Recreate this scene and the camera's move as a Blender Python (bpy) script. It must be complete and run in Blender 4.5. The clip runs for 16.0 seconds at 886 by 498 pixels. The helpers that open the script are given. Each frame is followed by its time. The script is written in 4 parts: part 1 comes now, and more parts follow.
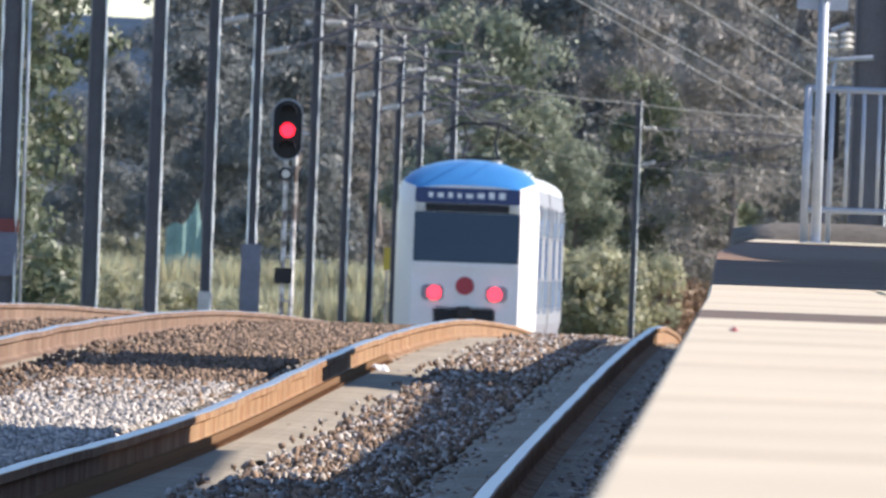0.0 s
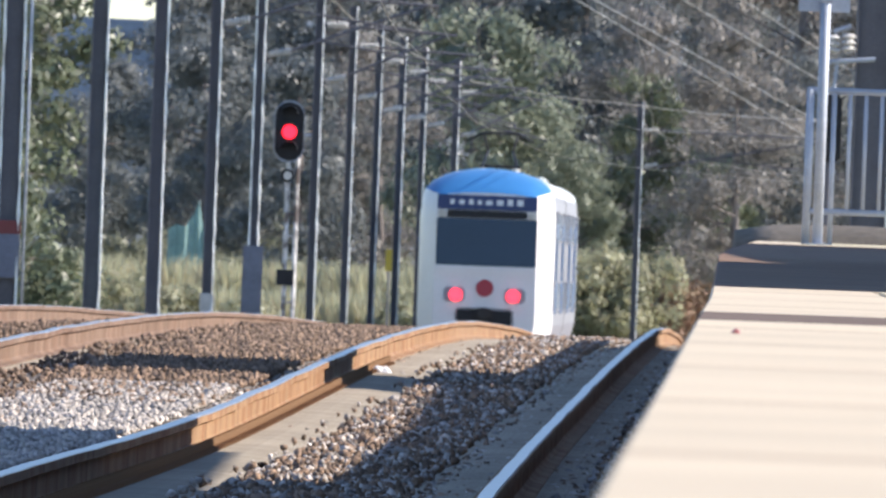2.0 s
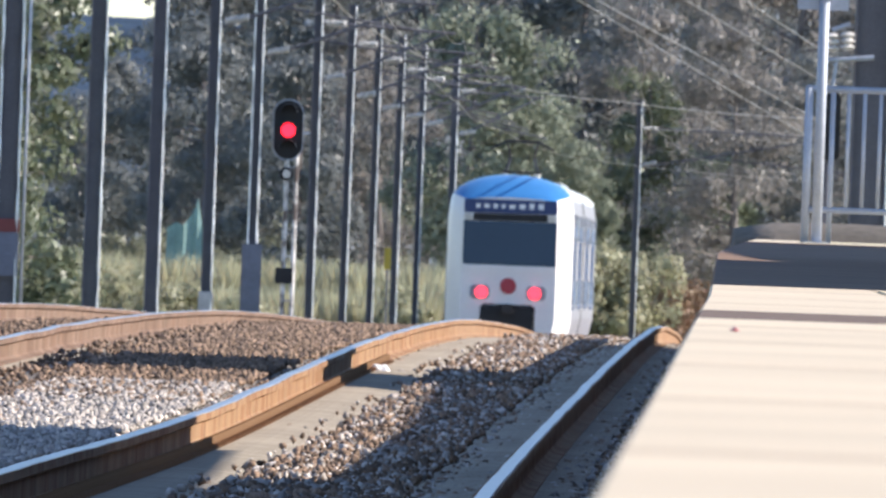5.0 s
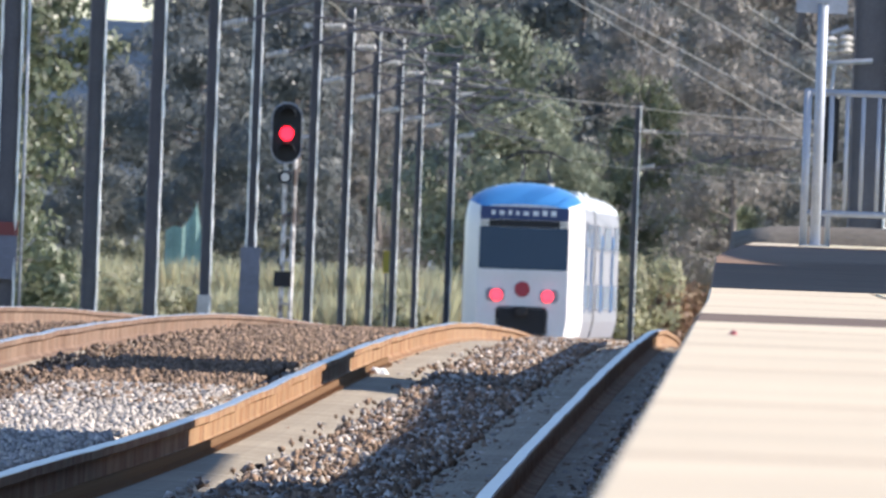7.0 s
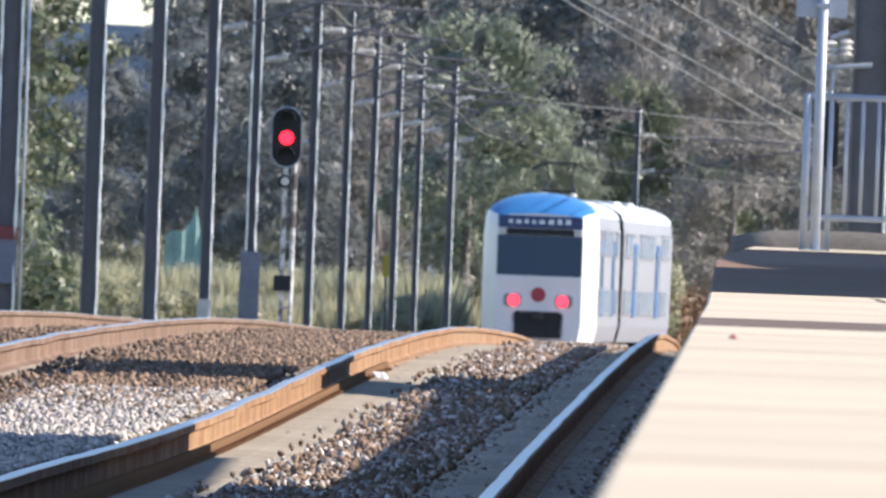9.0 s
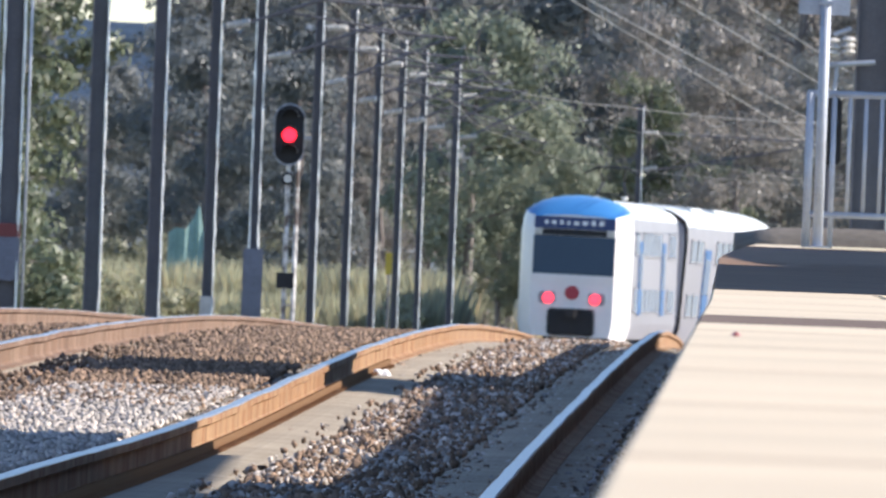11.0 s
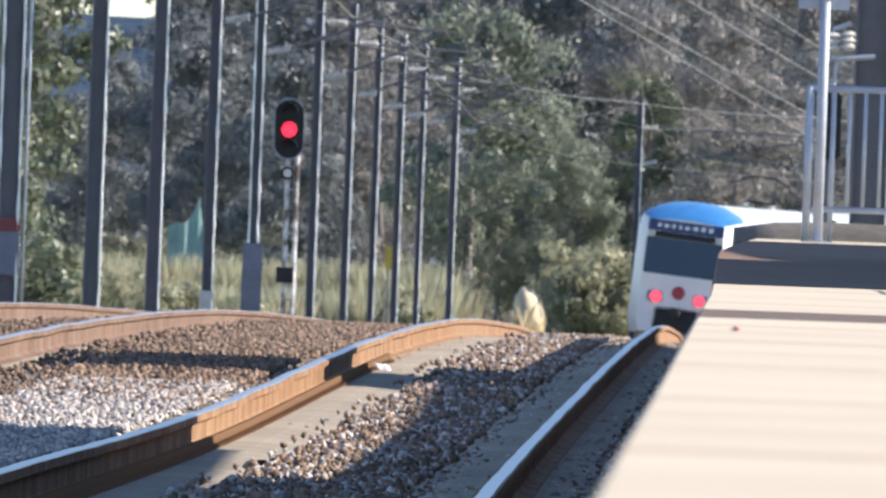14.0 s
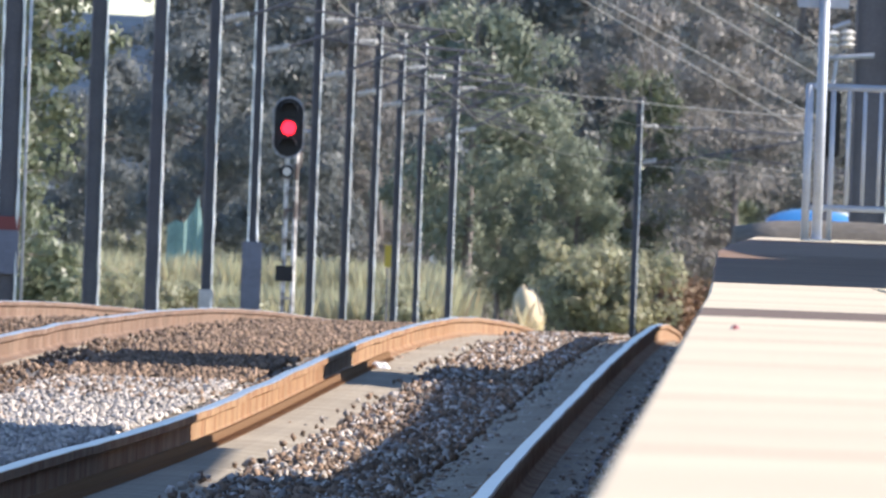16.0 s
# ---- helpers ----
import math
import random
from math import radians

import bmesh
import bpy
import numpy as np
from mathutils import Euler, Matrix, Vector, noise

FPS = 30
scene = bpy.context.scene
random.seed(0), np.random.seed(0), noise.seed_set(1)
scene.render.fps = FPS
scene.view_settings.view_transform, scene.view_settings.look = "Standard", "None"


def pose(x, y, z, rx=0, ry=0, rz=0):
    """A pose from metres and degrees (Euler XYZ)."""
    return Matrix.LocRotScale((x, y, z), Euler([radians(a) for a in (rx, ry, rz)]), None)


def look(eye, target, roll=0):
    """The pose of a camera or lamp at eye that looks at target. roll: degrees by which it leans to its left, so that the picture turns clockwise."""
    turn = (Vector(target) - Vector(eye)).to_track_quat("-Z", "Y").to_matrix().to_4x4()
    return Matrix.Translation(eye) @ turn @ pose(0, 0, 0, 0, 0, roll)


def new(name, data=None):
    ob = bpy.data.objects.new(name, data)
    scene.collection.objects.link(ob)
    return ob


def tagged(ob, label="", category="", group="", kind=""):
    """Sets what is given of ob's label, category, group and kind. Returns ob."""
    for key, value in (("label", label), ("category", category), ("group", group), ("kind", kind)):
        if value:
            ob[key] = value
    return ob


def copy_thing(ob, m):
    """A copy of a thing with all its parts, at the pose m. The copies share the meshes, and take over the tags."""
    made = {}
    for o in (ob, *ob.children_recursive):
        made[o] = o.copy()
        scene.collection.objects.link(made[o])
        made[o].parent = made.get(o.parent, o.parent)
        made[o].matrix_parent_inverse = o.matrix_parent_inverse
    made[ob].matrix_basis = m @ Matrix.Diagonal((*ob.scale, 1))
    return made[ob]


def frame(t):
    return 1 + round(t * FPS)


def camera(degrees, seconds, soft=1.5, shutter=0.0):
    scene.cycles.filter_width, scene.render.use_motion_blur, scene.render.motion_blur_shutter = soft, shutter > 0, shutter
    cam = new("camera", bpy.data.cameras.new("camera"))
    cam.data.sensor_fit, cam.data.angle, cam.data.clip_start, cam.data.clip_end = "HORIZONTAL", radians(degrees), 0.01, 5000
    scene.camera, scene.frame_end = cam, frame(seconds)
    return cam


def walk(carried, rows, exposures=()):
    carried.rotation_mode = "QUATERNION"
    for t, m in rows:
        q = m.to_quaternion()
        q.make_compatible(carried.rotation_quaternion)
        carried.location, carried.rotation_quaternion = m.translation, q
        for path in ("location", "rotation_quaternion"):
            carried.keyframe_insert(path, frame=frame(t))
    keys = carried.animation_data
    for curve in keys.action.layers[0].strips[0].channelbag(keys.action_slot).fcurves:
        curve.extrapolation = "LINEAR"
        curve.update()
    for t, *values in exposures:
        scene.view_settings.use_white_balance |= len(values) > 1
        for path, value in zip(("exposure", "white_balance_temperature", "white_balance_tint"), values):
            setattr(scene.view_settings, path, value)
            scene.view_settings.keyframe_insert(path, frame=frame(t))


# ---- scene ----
# ---------------------------------------------------------------- camera
cam = camera(1.9963, 16.0, soft=2.1)
cam.data.dof.use_dof = True
cam.data.dof.focus_distance, cam.data.dof.aperture_fstop = 65.0, 108.0
EYE_Z = 1.0
SWAY = [(0, 0.00000, -0.06366),
        (0.5, 0.00475, -0.05925),
        (1, -0.00061, -0.06644),
        (1.5, -0.00092, -0.06083),
        (2, 0.00421, -0.05999),
        (2.5, -0.00149, -0.06259),
        (3, 0.00514, -0.06258),
        (3.5, 0.00501, -0.05900),
        (4, -0.00025, -0.06365),
        (6.5, 0.00509, -0.06385),
        (7, -0.00151, -0.05622),
        (7.5, 0.00457, -0.05720),
        (8, -0.00671, -0.05195),
        (8.5, -0.00521, -0.05277),
        (9, -0.00193, -0.04677),
        (11.5, 0.00457, -0.05720),
        (12, -0.00014, -0.06060),
        (12.5, 0.00138, -0.06091),
        (13, 0.00542, -0.06182),
        (13.5, 0.00333, -0.06327),
        (14, 0.00376, -0.06533),
        (14.5, 0.00037, -0.06750),
        (15, 0.00224, -0.06502),
        (15.5, 0.00072, -0.07184),
        (16, 0.00236, -0.06884)]
walk(cam, [(t, pose(0, 0, EYE_Z, 90 + pitch, -2.1, yaw)) for t, yaw, pitch in SWAY],
     exposures=[(0, 1.03), (4, 1.03), (6.5, 1.07), (9, 1.09), (12, 1.03), (14.5, 1.06), (15.2, 1.1), (16, 1.19)])

# ---------------------------------------------------------------- world and sun
SUN_AZ, SUN_EL = 88.0, 31.5
world = bpy.data.worlds.new("sky")
world.use_nodes = True
scene.world = world
wn = world.node_tree
sky = wn.nodes.new("ShaderNodeTexSky")
sky.sky_type = "NISHITA"
sky.sun_disc = False
sky.sun_elevation, sky.sun_rotation = radians(SUN_EL), radians(SUN_AZ)
sky.dust_density, sky.air_density, sky.ozone_density, sky.altitude = 0.2, 0.9, 2.2, 500
wn.links.new(sky.outputs[0], wn.nodes["Background"].inputs[0])
wn.nodes["Background"].inputs[1].default_value = 0.105
sun_data = bpy.data.lights.new("sun", "SUN")
sun_data.energy, sun_data.angle, sun_data.color = 4.3, radians(0.53), (1.0, 0.90, 0.76)
sun = new("sun", sun_data)
sun_dir = Vector((math.sin(radians(SUN_AZ)) * math.cos(radians(SUN_EL)), math.cos(radians(SUN_AZ)) * math.cos(radians(SUN_EL)), math.sin(radians(SUN_EL))))
sun.matrix_world = look(sun_dir * 60 + Vector((40, 60, 0)), (40, 60, 0))
scene.view_settings.use_white_balance = True
scene.view_settings.white_balance_temperature, scene.view_settings.white_balance_tint = 6250, 13


# ---------------------------------------------------------------- materials
def mat(name, color, rough=0.7, metal=0.0, vary=0.25, scale=6.0, fine=60.0, bump=0.15, dist=0.01, island=False, per_object=0.0, second=None, mask_scale=2.0, spec=0.4):
    """A surface with variation at two scales; second: another colour in stains."""
    m = bpy.data.materials.new(name)
    m.use_nodes = True
    nt = m.node_tree
    b = nt.nodes["Principled BSDF"]
    b.inputs["Roughness"].default_value, b.inputs["Metallic"].default_value = rough, metal
    b.inputs["Specular IOR Level"].default_value = spec
    co = nt.nodes.new("ShaderNodeTexCoord").outputs["Object"]

    def nz(sc, detail=5):
        n = nt.nodes.new("ShaderNodeTexNoise")
        n.inputs["Scale"].default_value, n.inputs["Detail"].default_value = sc, detail
        nt.links.new(co, n.inputs["Vector"])
        return n.outputs[0]

    def mix(fac, a, c, mode="MIX"):
        n = nt.nodes.new("ShaderNodeMix")
        n.data_type, n.blend_type = "RGBA", mode
        for sock, val in ((n.inputs[0], fac), (n.inputs[6], a), (n.inputs[7], c)):
            if isinstance(val, (int, float)):
                sock.default_value = val
            elif isinstance(val, tuple):
                sock.default_value = (*val, 1)
            else:
                nt.links.new(val, sock)
        return n.outputs[2]

    def ramp(src, lo, hi, a, c):
        n = nt.nodes.new("ShaderNodeMapRange")
        for i, v in enumerate((lo, hi, a, c)):
            n.inputs[i + 1].default_value = v
        nt.links.new(src, n.inputs[0])
        return n.outputs[0]

    col = tuple(color)
    if second:
        col = mix(ramp(nz(mask_scale), 0.42, 0.6, 0, 1), col, tuple(second))
    coarse = ramp(nz(scale), 0.3, 0.7, 1 - vary, 1 + vary * 0.6)
    small = ramp(nz(fine), 0.3, 0.7, 1 - vary * 0.6, 1 + vary * 0.4)
    mul = nt.nodes.new("ShaderNodeMath")
    mul.operation = "MULTIPLY"
    nt.links.new(coarse, mul.inputs[0])
    nt.links.new(small, mul.inputs[1])
    fac = mul.outputs[0]
    if island or per_object:
        src = nt.nodes.new("ShaderNodeNewGeometry").outputs["Random Per Island"] if island else nt.nodes.new("ShaderNodeObjectInfo").outputs["Random"]
        amount = 0.55 if island else per_object
        m2 = nt.nodes.new("ShaderNodeMath")
        m2.operation = "MULTIPLY"
        nt.links.new(ramp(src, 0, 1, 1 - amount, 1 + amount), m2.inputs[0])
        nt.links.new(fac, m2.inputs[1])
        fac = m2.outputs[0]
    comb = nt.nodes.new("ShaderNodeCombineColor")
    for i in range(3):
        nt.links.new(fac, comb.inputs[i])
    nt.links.new(mix(1.0, col, comb.outputs[0], "MULTIPLY"), b.inputs["Base Color"])
    if bump:
        bn = nt.nodes.new("ShaderNodeBump")
        bn.inputs["Strength"].default_value, bn.inputs["Distance"].default_value = bump, dist
        nt.links.new(nz(fine), bn.inputs["Height"])
        nt.links.new(bn.outputs[0], b.inputs["Normal"])
    return m


def leaf_mat(name, color, back=0.45, gloss=0.03):
    """Leaves: part of the light comes through, each leaf a little different."""
    m = bpy.data.materials.new(name)
    m.use_nodes = True
    nt = m.node_tree
    nt.nodes.clear()
    out = nt.nodes.new("ShaderNodeOutputMaterial")
    rnd = nt.nodes.new("ShaderNodeNewGeometry").outputs["Random Per Island"]
    hs = nt.nodes.new("ShaderNodeHueSaturation")
    hs.inputs["Color"].default_value = (*color, 1)
    for key, lo, hi in (("Value", 0.85, 1.15), ("Hue", 0.48, 0.52)):
        r = nt.nodes.new("ShaderNodeMapRange")
        r.inputs[3].default_value, r.inputs[4].default_value = lo, hi
        nt.links.new(rnd, r.inputs[0])
        nt.links.new(r.outputs[0], hs.inputs[key])
    d = nt.nodes.new("ShaderNodeBsdfDiffuse")
    tr = nt.nodes.new("ShaderNodeBsdfTranslucent")
    gl = nt.nodes.new("ShaderNodeBsdfGlossy")
    gl.inputs["Roughness"].default_value = 0.45
    for n in (d, tr):
        nt.links.new(hs.outputs[0], n.inputs["Color"])
    m1, m2 = nt.nodes.new("ShaderNodeMixShader"), nt.nodes.new("ShaderNodeMixShader")
    m1.inputs[0].default_value, m2.inputs[0].default_value = back, gloss
    nt.links.new(d.outputs[0], m1.inputs[1])
    nt.links.new(tr.outputs[0], m1.inputs[2])
    nt.links.new(m1.outputs[0], m2.inputs[1])
    nt.links.new(gl.outputs[0], m2.inputs[2])
    nt.links.new(m2.outputs[0], out.inputs[0])
    return m


def glow(name, color, strength):
    m = bpy.data.materials.new(name)
    m.use_nodes = True
    b = m.node_tree.nodes["Principled BSDF"]
    b.inputs["Base Color"].default_value = (*color, 1)
    b.inputs["Emission Color"].default_value = (*color, 1)
    b.inputs["Emission Strength"].default_value = strength
    b.inputs["Roughness"].default_value = 0.3
    return m


RUST = mat("rail_rust", (0.34, 0.215, 0.12), 0.85, 0.0, 0.3, 3.0, 70, 0.3, 0.002, second=(0.25, 0.125, 0.06), mask_scale=1.2)
# darker, duller rust for the far track's rails only
RUST_DULL = mat("rail_rust_darker", (0.225, 0.15, 0.105), 0.9, 0.0, 0.35, 2.0, 60, 0.4, 0.003, second=(0.17, 0.10, 0.065), mask_scale=0.9)
RAILTOP = mat("rail_head_polished", (0.58, 0.60, 0.63), 0.36, 1.0, 0.12, 4.0, 80, 0.05, 0.001)
STONE = mat("ballast_stone_pale", (0.48, 0.43, 0.39), 0.55, 0, 0.3, 8, 90, 0.4, 0.004, island=True)
STONE_RUST = mat("ballast_stone_rusty", (0.245, 0.168, 0.118), 0.85, 0, 0.3, 8, 90, 0.4, 0.004, island=True)
BALLAST = mat("ballast_bed", (0.20, 0.165, 0.13), 0.95, 0, 0.4, 1.5, 30, 0.8, 0.03, second=(0.28, 0.25, 0.22), mask_scale=0.7)
SLEEPER = mat("sleeper_concrete", (0.42, 0.36, 0.28), 0.9, 0, 0.25, 3, 60, 0.3, 0.004, per_object=0.12)
PAVING = mat("platform_paving", (0.59, 0.515, 0.35), 0.8, 0, 0.12, 1.2, 50, 0.2, 0.003, per_object=0.06)
KERB = mat("platform_edge_stone", (0.63, 0.53, 0.39), 0.75, 0, 0.12, 1.5, 40, 0.2, 0.003, per_object=0.05)
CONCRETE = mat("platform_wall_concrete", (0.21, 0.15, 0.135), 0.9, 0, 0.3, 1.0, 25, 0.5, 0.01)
DARK_PAVING = mat("dark_platform_top", (0.26, 0.165, 0.115), 0.9, 0, 0.25, 1.2, 50, 0.3, 0.004)
BROWN = mat("brown_band_paving", (0.16, 0.11, 0.085), 0.9, 0, 0.3, 1.2, 40, 0.3, 0.004)
JOINT = mat("joint_sand", (0.52, 0.42, 0.31), 0.95, 0, 0.2, 3, 40, 0.3, 0.004)
GRAVEL = mat("ground_soil", (0.20, 0.17, 0.11), 0.95, 0, 0.35, 0.15, 2.0, 0.6, 0.05, second=(0.16, 0.17, 0.07), mask_scale=0.06)
SAND = mat("pale_sand", (0.62, 0.52, 0.36), 0.95, 0, 0.2, 1.0, 20, 0.5, 0.02)
GALV = mat("galvanised_steel", (0.42, 0.46, 0.54), 0.6, 0.3, 0.15, 4, 50, 0.1, 0.001)
RIM_GLINT = mat("painted_rim_highlight", (0.86, 0.87, 0.88), 0.35, 0.3, 0.3, 0.8, 6, 0.1, 0.001)
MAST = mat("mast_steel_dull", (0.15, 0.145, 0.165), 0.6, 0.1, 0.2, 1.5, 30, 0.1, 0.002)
CABINET = mat("cabinet_blue_grey", (0.17, 0.18, 0.235), 0.6, 0.1, 0.2, 2, 30, 0.1, 0.002)
MAST_PALE = mat("mast_base_whitewash", (0.55, 0.52, 0.50), 0.7, 0, 0.25, 3, 40, 0.2, 0.003)
RED_BAND = mat("red_band_paint", (0.22, 0.06, 0.06), 0.6, 0, 0.2, 4, 40, 0.1, 0.002)
INSUL = mat("porcelain", (0.62, 0.60, 0.57), 0.18, 0, 0.1, 8, 60, 0.0, spec=0.7)
WIRE = mat("wire_copper_dull", (0.45, 0.43, 0.42), 0.35, 0.9, 0.15, 2, 20, 0)
BLACK = mat("matt_black_paint", (0.018, 0.018, 0.022), 0.55, 0, 0.2, 6, 60, 0.05, 0.001)
WHITE = mat("train_white_paint", (0.82, 0.79, 0.79), 0.32, 0, 0.06, 0.8, 12, 0.0, spec=0.5)
SILVER = mat("train_side_grey_paint", (0.29, 0.29, 0.33), 0.4, 0.1, 0.08, 0.7, 12, 0.0, spec=0.5)
ROOFGREY = mat("train_roof_grey", (0.60, 0.64, 0.66), 0.5, 0, 0.12, 0.8, 12, 0.0)
BLUE = mat("train_blue_paint", (0.05, 0.21, 0.50), 0.3, 0, 0.08, 1.0, 14, 0.0, spec=0.5)
DOORBLUE = mat("train_door_blue_paint", (0.05, 0.14, 0.33), 0.35, 0, 0.08, 1.0, 14, 0.0, spec=0.5)
NAVY = mat("train_navy_paint", (0.02, 0.045, 0.16), 0.3, 0, 0.08, 1.0, 14, 0.0, spec=0.5)
# windscreen: the sky's bluish reflection is put into the base colour
GLASS = mat("dark_glass_sky_tint", (0.045, 0.08, 0.13), 0.25, 0, 0.05, 1, 10, 0.0, spec=0.25)
# side windows: pale blue reflection painted as base colour
SIDEGLASS = mat("glass_painted_reflection", (0.26, 0.32, 0.41), 0.25, 0.1, 0.05, 1, 10, 0.0, spec=0.9)
UNDER = mat("underframe_grime", (0.05, 0.045, 0.045), 0.85, 0, 0.3, 2, 30, 0.2, 0.005)
EMBLEM = mat("red_emblem_paint", (0.42, 0.05, 0.07), 0.4, 0, 0.1, 3, 30, 0.0)
LETTER = mat("white_letter_film", (0.80, 0.82, 0.85), 0.5, 0, 0.05, 4, 30, 0.0)
POST_GLINT = mat("post_glint_blotches", (0.80, 0.78, 0.76), 0.4, 0, 0.2, 6, 30, 0.2, 0.003, second=(0.14, 0.11, 0.10), mask_scale=4.5)
TEAL = mat("teal_mesh_sheet", (0.27, 0.42, 0.39), 0.7, 0, 0.25, 1, 12, 0.3, 0.01)
TAIL = glow("tail_lamp_red", (1.0, 0.035, 0.06), 1.6)
SIGNAL_RED = glow("signal_lens_red", (1.0, 0.012, 0.03), 2.2)
# bark and far foliage are lightened and greyed: distance haze put into the colour
BARK = mat("pine_bark", (0.25, 0.22, 0.21), 0.95, 0, 0.35, 2, 20, 0.7, 0.03)
LEAF_PINE = leaf_mat("hazed_needles", (0.225, 0.235, 0.23), 0.4)
LEAF_LIGHT = leaf_mat("young_pine_needles", (0.245, 0.275, 0.21), 0.4)
LEAF_DARK = leaf_mat("dark_foliage_hazed", (0.21, 0.23, 0.235), 0.5)
LEAF_EUC = leaf_mat("eucalyptus_leaves", (0.165, 0.19, 0.12), 0.4, 0.05)
LEAF_OLIVE = leaf_mat("dry_olive_hazed", (0.285, 0.27, 0.255), 0.5)
GRASS = leaf_mat("tall_grass", (0.40, 0.39, 0.26), 0.5)
REED = leaf_mat("dry_reed", (0.46, 0.40, 0.25), 0.5)
BUSH = leaf_mat("bush_leaves", (0.24, 0.25, 0.185), 0.45)
PALEREED = leaf_mat("bleached_dry_grass", (0.62, 0.54, 0.36), 0.5)
RUSTBUSH = leaf_mat("reddish_dry_brush", (0.38, 0.26, 0.18), 0.4)
# haze is put into the colour: blue-grey tones and a faint bluish glow
HILL = mat("hazed_woods", (0.30, 0.32, 0.33), 1.0, 0, 0.25, 0.25, 1.5, 0.5, 0.5, second=(0.22, 0.25, 0.28), mask_scale=0.12, spec=0.05)
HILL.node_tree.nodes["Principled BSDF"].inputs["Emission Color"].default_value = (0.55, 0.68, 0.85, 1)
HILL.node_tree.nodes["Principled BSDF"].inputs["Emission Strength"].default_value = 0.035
BANK = mat("grey_brown_earth", (0.16, 0.14, 0.12), 0.95, 0, 0.3, 0.8, 12, 0.5, 0.02)
YELLOW = mat("yellow_sign_paint", (0.55, 0.40, 0.06), 0.6, 0, 0.15, 3, 30, 0.05, 0.001)
LITTER = mat("white_paper", (0.8, 0.8, 0.8), 0.7, 0, 0.05, 5, 40, 0.1, 0.002)


# ---------------------------------------------------------------- mesh helpers
def link(name, bm, material, parent=None, label="", smooth=False):
    me = bpy.data.meshes.new(name)
    bmesh.ops.recalc_face_normals(bm, faces=bm.faces[:])
    bm.to_mesh(me)
    bm.free()
    me.materials.append(material)
    if smooth:
        me.shade_smooth()
    ob = new(name, me)
    if parent:
        ob.parent = parent
    if label:
        ob["label"] = label
    return ob


def part(name, bm, material, parent, label="", smooth=False):
    return link(name, bm, material, parent, label, smooth)


def box(bm, x0, x1, y0, y1, z0, z1, bevel=0.0):
    r = bmesh.ops.create_cube(bm, size=1.0)
    for v in r["verts"]:
        v.co = Vector(((x0 + x1) / 2 + v.co.x * (x1 - x0), (y0 + y1) / 2 + v.co.y * (y1 - y0), (z0 + z1) / 2 + v.co.z * (z1 - z0)))
    if bevel:
        edges = list({e for v in r["verts"] for e in v.link_edges})
        bmesh.ops.bevel(bm, geom=edges, offset=bevel, segments=2, affect="EDGES")
    return bm


def rod(bm, a, b, r0, r1=None, n=8):
    """A tapered round bar from a to b."""
    r1 = r0 if r1 is None else r1
    a, b = Vector(a), Vector(b)
    q = (b - a).to_track_quat("Z", "Y")
    ring = []
    for p, r in ((a, r0), (b, r1)):
        ring.append([bm.verts.new(p + q @ Vector((r * math.cos(2 * math.pi * i / n), r * math.sin(2 * math.pi * i / n), 0))) for i in range(n)])
    for i in range(n):
        bm.faces.new((ring[0][i], ring[0][(i + 1) % n], ring[1][(i + 1) % n], ring[1][i]))
    bm.faces.new(ring[0][::-1])
    bm.faces.new(ring[1])
    return bm


def loft(bm, sections, closed=True, caps=True):
    """Skin over a row of equal point rings."""
    rows = [[bm.verts.new(p) for p in s] for s in sections]
    n = len(rows[0])
    for a, b in zip(rows, rows[1:]):
        for i in range(n if closed else n - 1):
            bm.faces.new((a[i], a[(i + 1) % n], b[(i + 1) % n], b[i]))
    if caps and closed:
        bm.faces.new(rows[0][::-1])
        bm.faces.new(rows[-1])
    return bm


def B():
    return bmesh.new()


def raw_mesh(name, verts, faces, material, parent=None):
    """Many small pieces joined into one mesh from number arrays; faces all have the same count of corners."""
    me = bpy.data.meshes.new(name)
    verts = np.asarray(verts, np.float32)
    faces = np.asarray(faces, np.int32)
    k = faces.shape[1]
    me.vertices.add(len(verts))
    me.vertices.foreach_set("co", verts.ravel())
    me.loops.add(faces.size)
    me.loops.foreach_set("vertex_index", faces.ravel())
    me.polygons.add(len(faces))
    me.polygons.foreach_set("loop_start", np.arange(0, faces.size, k, dtype=np.int32))
    me.update(calc_edges=True)
    me.materials.append(material)
    ob = new(name, me)
    if parent:
        ob.parent = parent
    return ob


# ---------------------------------------------------------------- plan: tracks curve to the right and fall away behind a low crest
def smooth_table(rows):
    xs, ys = np.array([r[0] for r in rows], float), np.array([r[1] for r in rows], float)
    d = np.diff(ys) / np.diff(xs)
    m = np.empty(len(xs))
    m[0], m[-1] = d[0], d[-1]
    m[1:-1] = (d[:-1] * np.diff(xs)[1:] + d[1:] * np.diff(xs)[:-1]) / (xs[2:] - xs[:-2])

    def f(x):
        x = np.asarray(x, float)
        i = np.clip(np.searchsorted(xs, x) - 1, 0, len(xs) - 2)
        h = xs[i + 1] - xs[i]
        t = (x - xs[i]) / h
        inside = (2 * t**3 - 3 * t**2 + 1) * ys[i] + (t**3 - 2 * t**2 + t) * h * m[i] + (-2 * t**3 + 3 * t**2) * ys[i + 1] + (t**3 - t**2) * h * m[i + 1]
        return np.where(x < xs[0], ys[0] + m[0] * (x - xs[0]), np.where(x > xs[-1], ys[-1] + m[-1] * (x - xs[-1]), inside))
    return f


